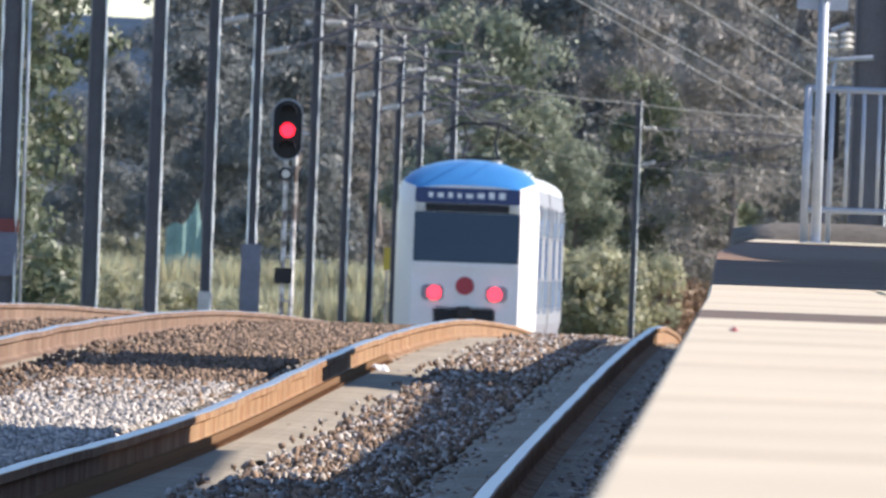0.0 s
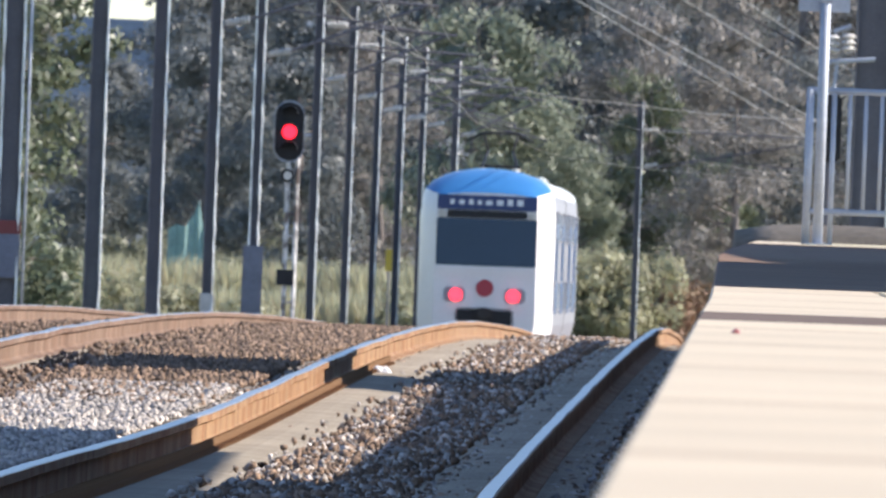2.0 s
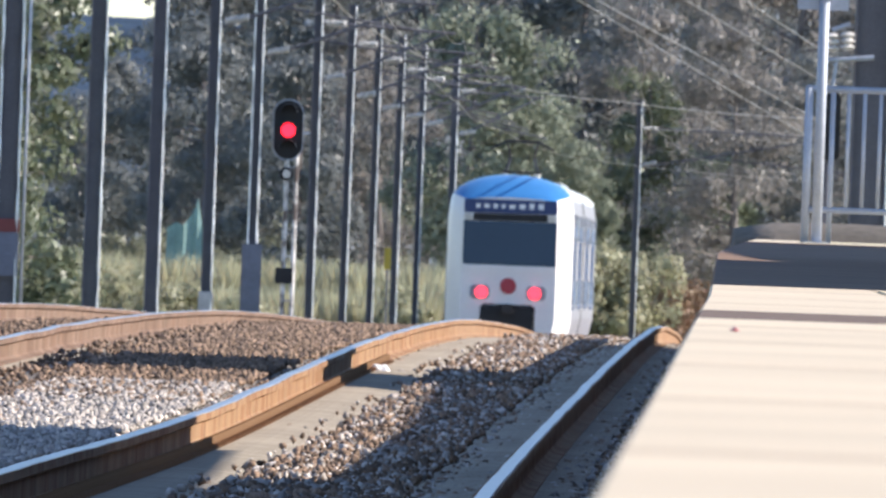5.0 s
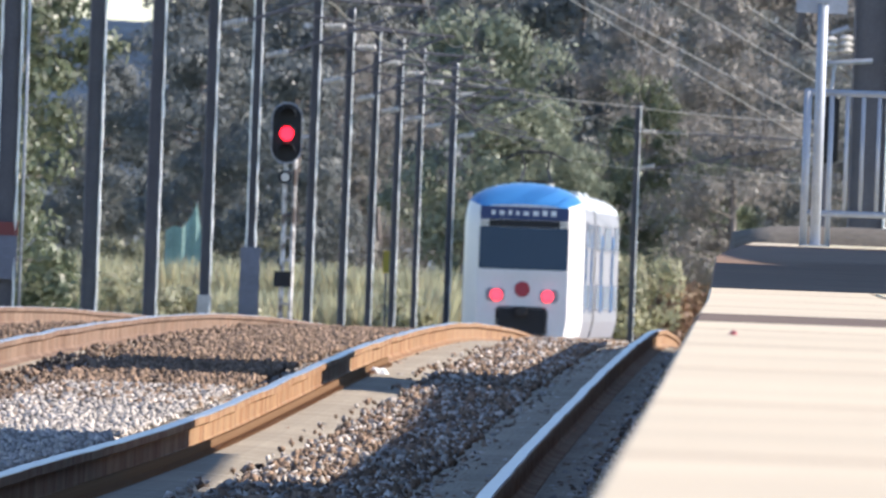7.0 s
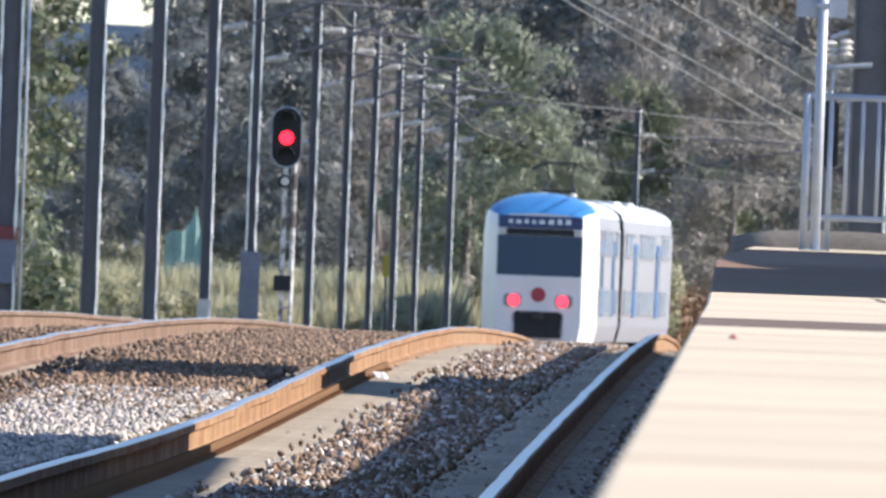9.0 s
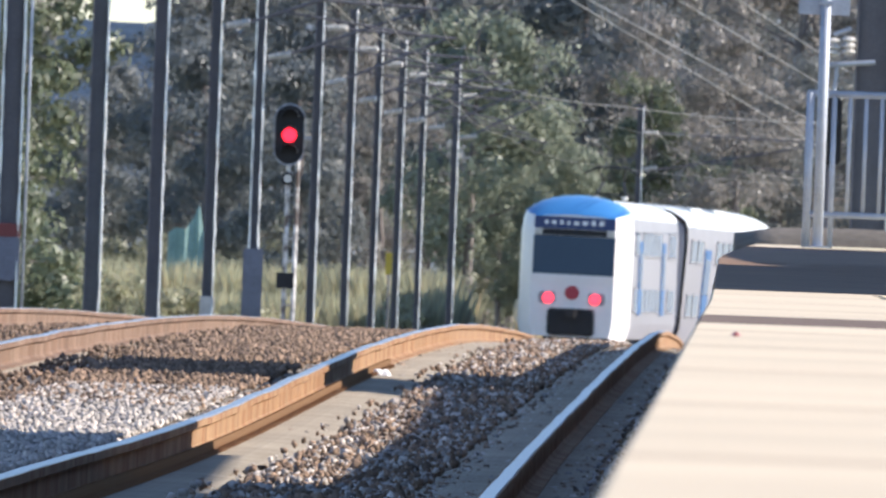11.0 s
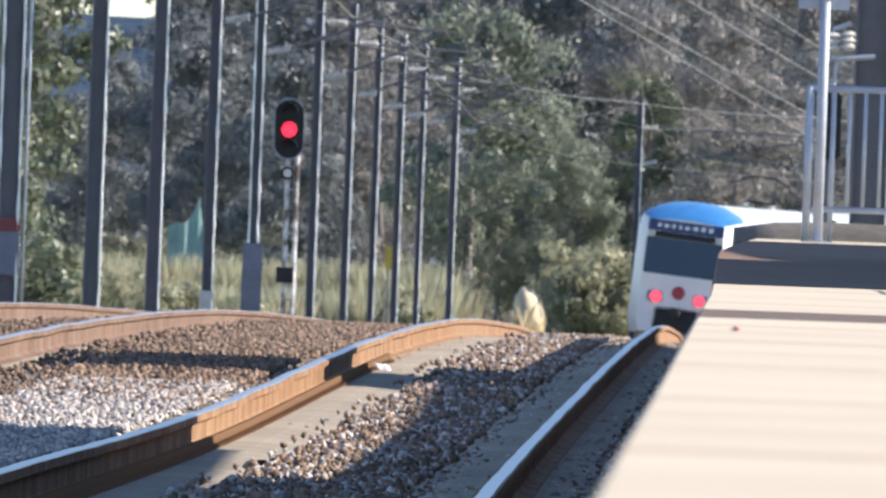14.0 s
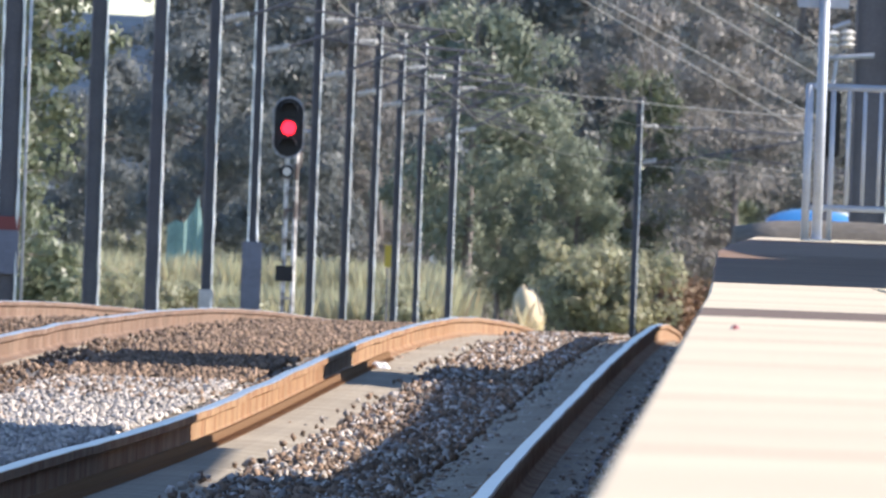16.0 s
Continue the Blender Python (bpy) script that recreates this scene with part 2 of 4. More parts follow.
SPACING = 3.95
GAUGE = 1.668
left_x = smooth_table([(40, -5.15), (89, -4.64), (124.5, -4.29), (175, -3.53), (270, -2.35), (360, -1.35), (450, -0.55), (555, 0.53), (607, 1.32), (658, 2.12), (688, 2.68), (715, 3.55), (740, 5.0), (761.5, 6.95), (773, 8.32), (782, 9.55), (792, 11.1), (815, 15.4), (850, 23.2), (900, 37)])
rail_z = smooth_table([(40, 0.08), (89, 0.055), (124.5, 0.0), (175, 0.17), (215, 0.16), (270, -0.08), (360, -0.72), (450, -1.35), (555, -1.95), (607, -2.07), (658, -2.16), (688, -2.25), (740, -2.38), (768, -2.5), (820, -2.65), (900, -2.8)])


def track_point(d, side):
    """A point on the head of the rails' middle, side metres to the right of the left track."""
    dx = (float(left_x(d + 0.5)) - float(left_x(d - 0.5)))
    n = math.hypot(dx, 1)
    return Vector((float(left_x(d)) + side / n, d - side * dx / n, float(rail_z(d))))


def edge_x(d):
    """The platform's edge."""
    if d < 49:
        return 0.994 - (89 - d) * 0.01187
    return 0.519 + (d - 49) * 0.01097 if d < 125 else float(left_x(d)) + SPACING + GAUGE / 2 + 0.85


PLATFORM_Z = 0.88


# ---------------------------------------------------------------- ground
def ground_z(x, d):
    z = float(rail_z(min(d, 900))) - 0.36
    if d > 900:
        z = -3.26
    side = x - float(left_x(min(d, 900))) - SPACING / 2
    if abs(side) > 4.5 and d < 760:
        z -= min(0.9, (abs(side) - 4.5) * 0.2)
    return z


def build_ground():
    xs = [-3000, -800, -200, -80, -40] + [-24 + i * 1.5 for i in range(49)] + [60, 90, 200, 800, 3000]
    ys = [-300, -50, 20] + [40 + i * 12 for i in range(80)] + [1050, 1200, 1600, 2500, 4800]
    bm = B()
    grid = [[bm.verts.new((x, y, ground_z(x, max(y, 40)) + 0.05 * noise.noise((x * 0.3, y * 0.05, 0)))) for x in xs] for y in ys]
    for a, b in zip(grid, grid[1:]):
        for i in range(len(xs) - 1):
            bm.faces.new((a[i], a[i + 1], b[i + 1], b[i]))
    ob = link("ground", bm, GRAVEL, smooth=True)
    tagged(ob, "dry brown soil with sparse grass beside the railway", "ground", kind="structure")


build_ground()


def bed_height(o):
    """Height of the ballast under the rail head, by offset from the left track's middle."""
    near = min(abs(o), abs(o - SPACING))
    if near < 0.45:
        return -0.135
    if near < 1.15:
        return -0.19
    if 1.2 < o < SPACING - 1.2:
        return -0.10
    if near < 1.5:
        return -0.15
    return -0.16 - (near - 1.5) * 0.28


def build_bed():
    offs = [-3.2, -2.6, -2.0, -1.5, -1.15, -0.84, -0.5, 0, 0.5, 0.84, 1.15, 1.5, 1.97, 2.5, 2.8, 3.1, 3.45, 3.95, 4.45, 4.79, 5.1, 5.6]
    bm = B()
    rows = []
    d = -20.0
    while d < 890:
        rows.append([bm.verts.new(track_point(d, o) + Vector((0, 0, bed_height(o) - 0.02 + 0.015 * noise.noise((o * 2, d * 0.7, 3))))) for o in offs])
        d += 1.5 if d < 260 else 6
    for a, b in zip(rows, rows[1:]):
        for i in range(len(offs) - 1):
            bm.faces.new((a[i], a[i + 1], b[i + 1], b[i]))
    ob = link("ballast_bed", bm, BALLAST)
    tagged(ob, "brown dusty ballast bed under two tracks", "ballast", kind="structure")


build_bed()


# ---------------------------------------------------------------- tracks
RAIL_RING = [(-0.036, 0), (0.036, 0), (0.036, -0.034), (0.010, -0.048), (0.009, -0.125), (0.03, -0.142), (0.075, -0.150), (0.075, -0.160), (-0.075, -0.160), (-0.075, -0.150), (-0.03, -0.142), (-0.009, -0.125), (-0.010, -0.048), (-0.036, -0.034)]


def build_rail(parent, side, rust):
    ds = [-20 + i * 2.0 for i in range(145)] + [272 + i * 6 for i in range(103)]
    wob = lambda d: 0.006 * noise.noise((d * 0.21, side, 0)) + 0.004 * noise.noise((d * 0.6, side, 5))
    bm = B()
    pts = [(track_point(d, side + wob(d)) + Vector((0, 0, wob(d + 40) * 1.2))) for d in ds]
    loft(bm, [[p + Vector((x, 0, z - 0.004)) for x, z in RAIL_RING] for p in pts])
    rail = part("rail", bm, rust, parent)
    bm = B()
    loft(bm, [[p + Vector((x, 0, z)) for x, z in ((-0.031, -0.006), (-0.026, 0.0), (0.026, 0.0), (0.031, -0.006))] for p in pts])
    part("running_surface", bm, RAILTOP, rail, "polished bright steel running surface")


def sleeper_mesh():
    bm = B()
    loft(bm, [[Vector((x, y, z)) for y, z in ((-0.13, -0.34), (0.13, -0.34), (0.12, top), (0.09, top + 0.012), (-0.09, top + 0.012), (-0.12, top))]
              for x, top in ((-1.3, -0.185), (-0.95, -0.172), (-0.6, -0.172), (-0.25, -0.20), (0.25, -0.20), (0.6, -0.172), (0.95, -0.172), (1.3, -0.185))])
    bmesh.ops.recalc_face_normals(bm, faces=bm.faces[:])
    me = bpy.data.meshes.new("sleeper")
    bm.to_mesh(me)
    bm.free()
    me.materials.append(SLEEPER)
    return me


def clip_mesh():
    bm = B()
    box(bm, -0.045, 0.045, -0.05, 0.05, 0, 0.022, 0.006)
    bmesh.ops.create_cone(bm, cap_ends=True, segments=6, radius1=0.02, radius2=0.018, depth=0.05, matrix=Matrix.Translation((0, 0, 0.035)))
    me = bpy.data.meshes.new("rail_clip")
    bm.to_mesh(me)
    bm.free()
    me.materials.append(RUST)
    return me


CLIP = clip_mesh()


def build_track(name_side, first, last, clips=False):
    track = new("railway_track")
    tagged(track, "broad-gauge railway track with rusty rails on concrete sleepers", "railway track", group="railway tracks")
    for s in (-1, 1):
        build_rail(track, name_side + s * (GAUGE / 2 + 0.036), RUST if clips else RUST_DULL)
    me = sleeper_mesh()
    d = first
    while d < last:
        s = new("sleeper", me)
        p, q = track_point(d, name_side), track_point(d + 1, name_side)
        s.matrix_basis = pose(p.x, p.y, p.z, 0, 0, math.degrees(math.atan2(p.x - q.x, 1)))
        s.parent = track
        if clips and d < 175:
            for off in (-GAUGE / 2 + 0.07, GAUGE / 2 - 0.07):
                c = new("rail_clip", CLIP)
                c.parent = s
                c.location = (off, 0, -0.158)
        d += 0.62
    return track


build_track(SPACING, 84, 262, True)
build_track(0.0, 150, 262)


def build_stones(name, count, d_range, off_range, material, label, seed, size=(0.008, 0.019), lift=0.0):
    """Loose crushed stones, joined."""
    rg = np.random.default_rng(seed)
    d = d_range[0] + (d_range[1] - d_range[0]) * rg.random(count) ** 1.15
    o = rg.uniform(off_range[0], off_range[1], count)
    keep = np.array([min(abs(abs(v - c) - GAUGE / 2 - 0.036) for c in (0, SPACING)) > 0.085 for v in o])
    strip = np.array([0.73 > SPACING - v > 0.30 for v in o]) & (rg.random(count) < 0.93)
    keep &= ~strip
    d, o = d[keep], o[keep]
    n = len(d)
    dx = left_x(d + 0.5) - left_x(d - 0.5)
    x, z = left_x(d) + o, rail_z(d) + np.array([bed_height(v) for v in o]) + lift
    cube = np.array([(a, b, c) for a in (-1, 1) for b in (-1, 1) for c in (-1, 1)], float)
    quads = np.array([(0, 1, 3, 2), (4, 6, 7, 5), (0, 4, 5, 1), (2, 3, 7, 6), (0, 2, 6, 4), (1, 5, 7, 3)])
    shape = cube[None] * rg.uniform(0.4, 1.1, (n, 8, 1)) * rg.uniform(0.55, 1.35, (n, 1, 3))
    shape = shape * rg.uniform(size[0], size[1], (n, 1, 1))
    q = rg.normal(size=(n, 4))
    q /= np.linalg.norm(q, axis=1, keepdims=True)
    w, a, b, c = q.T
    rot = np.stack([np.stack([1 - 2 * (b * b + c * c), 2 * (a * b - c * w), 2 * (a * c + b * w)], -1),
                    np.stack([2 * (a * b + c * w), 1 - 2 * (a * a + c * c), 2 * (b * c - a * w)], -1),
                    np.stack([2 * (a * c - b * w), 2 * (b * c + a * w), 1 - 2 * (a * a + b * b)], -1)], 1)
    verts = np.einsum("nij,nkj->nki", rot, shape) + np.stack([x, d, z + rg.uniform(-0.012, 0.016, n)], -1)[:, None]
    faces = quads[None] + (np.arange(n) * 8)[:, None, None]
    ob = raw_mesh(name, verts.reshape(-1, 3), faces.reshape(-1, 4), material)
    tagged(ob, label, "ballast", kind="stuff")


build_stones("ballast_stones", 28000, (84, 150), (1.7, 3.0), STONE, "pale grey crushed ballast stones between the two tracks", 3)
build_stones("ballast_stones", 16000, (84, 260), (3.3, 5.7), STONE, "pale crushed ballast stones between the rails", 6)
build_stones("ballast_stones", 26000, (140, 260), (1.6, 3.2), STONE_RUST, "brown rusty crushed ballast stones between the two tracks", 8)
build_stones("ballast_stones", 34000, (84, 260), (2.9, 5.7), STONE_RUST, "brown rusty crushed ballast stones between the rails", 4)
build_stones("ballast_stones", 24000, (120, 290), (-2.6, 2.1), STONE_RUST, "brown rusty ballast stones around the far track", 5)


# ---------------------------------------------------------------- platform
def platform_z(d):
    return PLATFORM_Z + 0.06 * max(0.0, min(1.0, (d - 120) / 50)) + 0.004 * noise.noise((d * 0.12, 2, 0))


# runs on past the railing, added length to shade the right rail
PLATFORM_END = 214.0


def build_platform():
    bm = B()
    rows = []
    d = -6.0
    while d <= PLATFORM_END:
        e, z = edge_x(d), platform_z(d) - 0.06
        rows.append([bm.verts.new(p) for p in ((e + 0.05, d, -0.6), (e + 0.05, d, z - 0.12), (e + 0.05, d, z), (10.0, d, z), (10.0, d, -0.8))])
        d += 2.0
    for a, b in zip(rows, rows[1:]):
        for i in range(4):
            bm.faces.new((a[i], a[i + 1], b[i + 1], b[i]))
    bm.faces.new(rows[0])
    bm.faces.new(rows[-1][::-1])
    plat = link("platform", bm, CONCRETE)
    tagged(plat, "long concrete station platform with pale paving", "platform", kind="structure")
    return plat


platform = build_platform()


def slab(name, x0, x1, d0, d1, material, parent):
    bm = B()
    g = 0.004
    za, zb = platform_z(d0), platform_z(d1)
    ca, cb = edge_x(d0), edge_x(d1)
    top = [(ca + x0 + g, d0 + g, za), (ca + x1 - g, d0 + g, za), (cb + x1 - g, d1 - g, zb), (cb + x0 + g, d1 - g, zb)]
    lo = [bm.verts.new((x, y, z - 0.09)) for x, y, z in top]
    mid = [bm.verts.new((x, y, z - 0.006)) for x, y, z in top]
    cx, cy = sum(p[0] for p in top) / 4, sum(p[1] for p in top) / 4
    up = [bm.verts.new((x + (0.006 if x < cx else -0.006), y + (0.006 if y < cy else -0.006), z)) for x, y, z in top]
    for i in range(4):
        j = (i + 1) % 4
        bm.faces.new((lo[i], lo[j], mid[j], mid[i]))
        bm.faces.new((mid[i], mid[j], up[j], up[i]))
    bm.faces.new(up)
    bm.faces.new(lo[::-1])
    return part(name, bm, material, parent)


def build_paving():
    d = -5.1
    while d < PLATFORM_END - 0.1:
        d1 = min(d + 4.4, PLATFORM_END)
        if 32 < d < 33:
            d1 = 34.7
            # dark brown band across the platform, 34.7 to 38 m
            slab("brown_strip", -0.008, 5.5, 34.7, 38.0, BROWN, platform)
        # darker, browner top from 54 to 166 m
        top = DARK_PAVING if 54.0 < d < 166 else PAVING
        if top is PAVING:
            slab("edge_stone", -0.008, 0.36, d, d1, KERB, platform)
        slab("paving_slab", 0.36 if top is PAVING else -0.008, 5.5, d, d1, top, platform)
        if 34 < d1 < 35:
            d = 38.0
            continue
        if d1 < PLATFORM_END:
            slab("joint_strip", -0.008, 5.5, d1, d1 + 0.3, top if top is DARK_PAVING else JOINT, platform)
        d = d1 + 0.3


# ---------------------------------------------------------------- railing and sign on the platform end
def build_railing(x0, x1, d, z):
    r = new("railing")
    r.location = (x0, d, z)
    tagged(r, "grey galvanised steel railing at the platform end", "railing")
    w = x1 - x0
    for x in (0.0, w):
        part("post", rod(B(), (x, 0, 0), (x, 0, 1.1), 0.028, n=12), GALV, r, smooth=True)
    part("post", rod(B(), (0.17, 0, 0), (0.17, 0, 1.09), 0.018, n=12), GALV, r, smooth=True)
    part("top_rail", rod(B(), (-0.02, 0, 1.09), (w + 0.02, 0, 1.09), 0.024, n=12), GALV, r, smooth=True)
    part("bottom_rail", rod(B(), (0, 0, 0.235), (w, 0, 0.235), 0.022, n=12), GALV, r, smooth=True)
    k = int((w - 0.17) / 0.113)
    for i in range(1, k):
        x = 0.17 + i * 0.113
        part("bar", rod(B(), (x, 0, 0.235), (x, 0, 1.09), 0.014, n=8), GALV, r, smooth=True)
    return r


build_railing(2.555, 5.2, 180.0, platform_z(180))


def build_sign(x, d):
    s = new("platform_sign")
    s.location = (x, d, platform_z(d))
    tagged(s, "grey sign plate seen from behind on a slim steel post", "sign")
    part("post", rod(B(), (0, 0, 0), (0, 0, 1.97), 0.036, n=12), GALV, s, smooth=True)
    part("base_plate", box(B(), -0.09, 0.09, -0.09, 0.09, 0, 0.012, 0.003), GALV, s)
    part("plate", box(B(), -0.19, 0.17, 0.03, 0.045, 1.63, 1.93, 0.004), GALV, s)
    for z in (1.70, 1.86):
        part("clamp", box(B(), -0.05, 0.05, -0.045, 0.045, z, z + 0.03, 0.004), GALV, s)


build_sign(2.61, 178.0)


# ---------------------------------------------------------------- unseen shelters beside the view, placed so their shade lies on platform and track
def build_shelter(x0, x1, d0, d1, z, label, wall=True):
    s = new("platform_shelter")
    s.location = (x0, d0, PLATFORM_Z)
    tagged(s, label, "shelter")
    w, n = x1 - x0, d1 - d0
    part("roof", box(B(), 0, w, 0, n, z, z + 0.18, 0.02), MAST, s)
    k = max(2, int(n / 6))
    for i in range(k):
        y = 0.6 + (n - 1.2) * i / (k - 1)
        part("column", box(B(), w - 0.3, w - 0.14, y - 0.08, y + 0.08, 0, z, 0.01), MAST, s)
    if wall:
        part("rear_wall", box(B(), w - 0.1, w, 0, n, 0.0, z, 0.005), CONCRETE, s)


build_shelter(2.9, 6.0, 57.0, 106.0, 2.7, "long steel platform canopy with a closed rear wall")
# the next two are added only to shape the shaded areas
build_shelter(2.9, 5.15, 106.0, 124.7, 2.7, "unseen narrow canopy added to shape the shade on the track", False)
build_shelter(6.1, 8.6, 106.2, 157.4, 2.7, "unseen set-back canopy with rear wall, added to shade the platform")
build_shelter(3.25, 5.5, 157.5, 166.5, 2.55, "small steel platform shelter with a closed rear wall")


# ---------------------------------------------------------------- overhead line: masts, brackets, wires
CONTACT, CARRIER = 5.25, 6.6


def build_mast(d, x, width, height, arms, base=None):
    z = ground_z(x, d) - 0.2
    top = float(rail_z(d)) + height - z
    m = new("catenary_mast")
    m.location = (x, d, z)
    tagged(m, "dull grey steel catenary mast beside the tracks", "mast", group="catenary masts")
    h, t = width / 2, 0.03
    g = 0.09
    ring = []
    for sx in (-1, 1):
        for px, py in ((h - t, -0.008), (h - t, -g + 0.012), (h - t * 0.9, -g), (h - 0.022, -g), (h - 0.007, -g + 0.008), (h, -g + 0.025), (h, g - 0.025), (h - 0.007, g - 0.008), (h - 0.022, g), (h - t * 0.9, g), (h - t, g - 0.012), (h - t, 0.008)):
            ring.append((sx * px, sx * py))
    part("column", loft(B(), [[Vector((px, py, z1)) for px, py in ring] for z1 in (0.0, top)]), MAST, m)
    # sunlit rim of the mast painted as a pale strip, broken like glints
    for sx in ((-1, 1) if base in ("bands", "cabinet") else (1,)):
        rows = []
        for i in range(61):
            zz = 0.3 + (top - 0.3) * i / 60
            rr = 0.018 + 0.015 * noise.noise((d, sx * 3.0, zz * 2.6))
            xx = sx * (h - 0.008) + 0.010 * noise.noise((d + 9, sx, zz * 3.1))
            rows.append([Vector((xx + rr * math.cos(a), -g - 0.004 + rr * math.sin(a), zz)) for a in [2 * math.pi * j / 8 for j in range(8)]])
        part("flange_edge", loft(B(), rows), RIM_GLINT, m, "added pale strip painting the sunlit rim, uneven and dented", True)
    part("foot", box(B(), -0.35, 0.35, -0.35, 0.35, 0, 0.35, 0.03), CONCRETE, m)
    if base == "white":
        part("painted_base", box(B(), -h - 0.03, h + 0.03, -0.11, 0.11, 0.3, 1.65, 0.01), MAST_PALE, m, "whitewashed base")
    if base == "cabinet":
        part("equipment_box", box(B(), -0.19, 0.19, -0.28, -0.11, 0.3, 2.7, 0.02), CABINET, m, "blue-grey equipment cabinet")
    if base == "bands":
        part("red_band", box(B(), -h - 0.02, h + 0.02, -0.11, 0.11, 1.85, 2.02, 0.004), RED_BAND, m, "red warning band")
        part("white_band", box(B(), -h - 0.02, h + 0.02, -0.11, 0.11, 1.3, 1.85, 0.004), CABINET, m, "weathered grey band")
        for s in (-1, 1):
            part("cable_pipe", rod(B(), (s * (h + 0.07), -0.1, 0.2), (s * (h + 0.07), -0.1, top - 0.6), 0.02), GALV, m, smooth=True)
    zr = float(rail_z(d)) - z
    for reach in arms:
        s = 1 if reach > 0 else -1
        tube = rod(B(), (s * h, 0, zr + CARRIER + 0.15), (reach, 0, zr + CARRIER + 0.02), 0.028)
        rod(tube, (s * h, 0, zr + CONTACT + 0.25), (reach * 0.92, 0, zr + CARRIER), 0.028)
        rod(tube, (reach * 0.35, 0, zr + CONTACT + 0.62), (reach * 1.04, 0, zr + CONTACT + 0.3), 0.02)
        rod(tube, (reach * 1.04, 0, zr + CONTACT + 0.3), (reach * 0.9, 0, zr + CONTACT), 0.014)
        arm = part("bracket", tube, MAST, m, "dull steel tubular bracket")
        for zi, k in ((zr + CARRIER + 0.14, 0.03), (zr + CONTACT + 0.34, 0.2)):
            ins = B()
            rings = []
            for i in range(15):
                xx, zz, rr = s * (h + 0.06 + i * 0.03), zi + i * 0.03 * k, 0.085 if i % 2 else 0.04
                rings.append([Vector((xx, rr * math.cos(a), zz + rr * math.sin(a))) for a in [2 * math.pi * j / 10 for j in range(10)]])
            loft(ins, rings)
            part("insulator", ins, INSUL, arm, "ribbed pale porcelain insulator")
    return m


MASTS = [(318, -5.46, 0.27, "bands"), (360, -4.97, 0.235, None), (400, -4.56, 0.22, None), (440, -4.07, 0.19, "white"), (480, -3.6, 0.18, "cabinet"),
         (520, -2.70, 0.175, None), (556, -2.15, 0.165, None), (592, -1.66, 0.155, None), (622, -1.17, 0.17, None), (650, -0.66, 0.15, None), (684, 0.19, 0.18, None), (800, 6.03, 0.19, None)]
for d, x, w, base in MASTS:
    build_mast(d, x, w, 7.6, (float(left_x(d)) - x,), base)
build_mast(285, 4.74, 0.42, 7.6, (-2.8,))


def build_wire(name, side, height, sag, radius, label, start=290, end=860, span=40, stagger=0.06):
    bm = B()
    d = start
    pts = []
    while d <= end:
        k = (d - start) % span / span
        z = height - 4 * sag * k * (1 - k)
        pts.append(track_point(d, side + stagger * math.cos(math.pi * (d - start) / span)) + Vector((0, 0, z)))
        d += span / 8
    loft(bm, [[p + Vector((radius * math.cos(a), 0, radius * math.sin(a))) for a in (0.5, 2.1, 3.7, 5.3)] for p in pts])
    w = link(name, bm, WIRE)
    tagged(w, label, "overhead wire", group="overhead wires")
    return pts


for side in (0.0, SPACING):
    build_wire("contact_wire", side, CONTACT, 0.02, 0.007, "dull copper contact wire above the track")
    build_wire("carrier_wire", side, CARRIER, 0.25, 0.007, "sagging carrier wire above the contact wire")
build_wire("feeder_wire", -2.6, 7.3, 0.05, 0.019, "taut pale feeder wire along the line", stagger=0.0)


def build_span(a, b):
    """A taut wire across the curve."""
    w = link("feeder_wire", rod(B(), a, b, 0.014, n=6), WIRE)
    tagged(w, "taut pale feeder wire spanning the curve", "overhead wire", group="overhead wires")


for a, b in (((4.26, 520, 5.97), (11.48, 760, 5.41)),
             ((2.41, 520, 5.9), (11.44, 760, 4.23)),
             ((2.08, 520, 5.89), (11.64, 760, 3.44)),
             ((5.53, 520, 6.01), (11.89, 760, 6.02))):
    build_span(a, b)


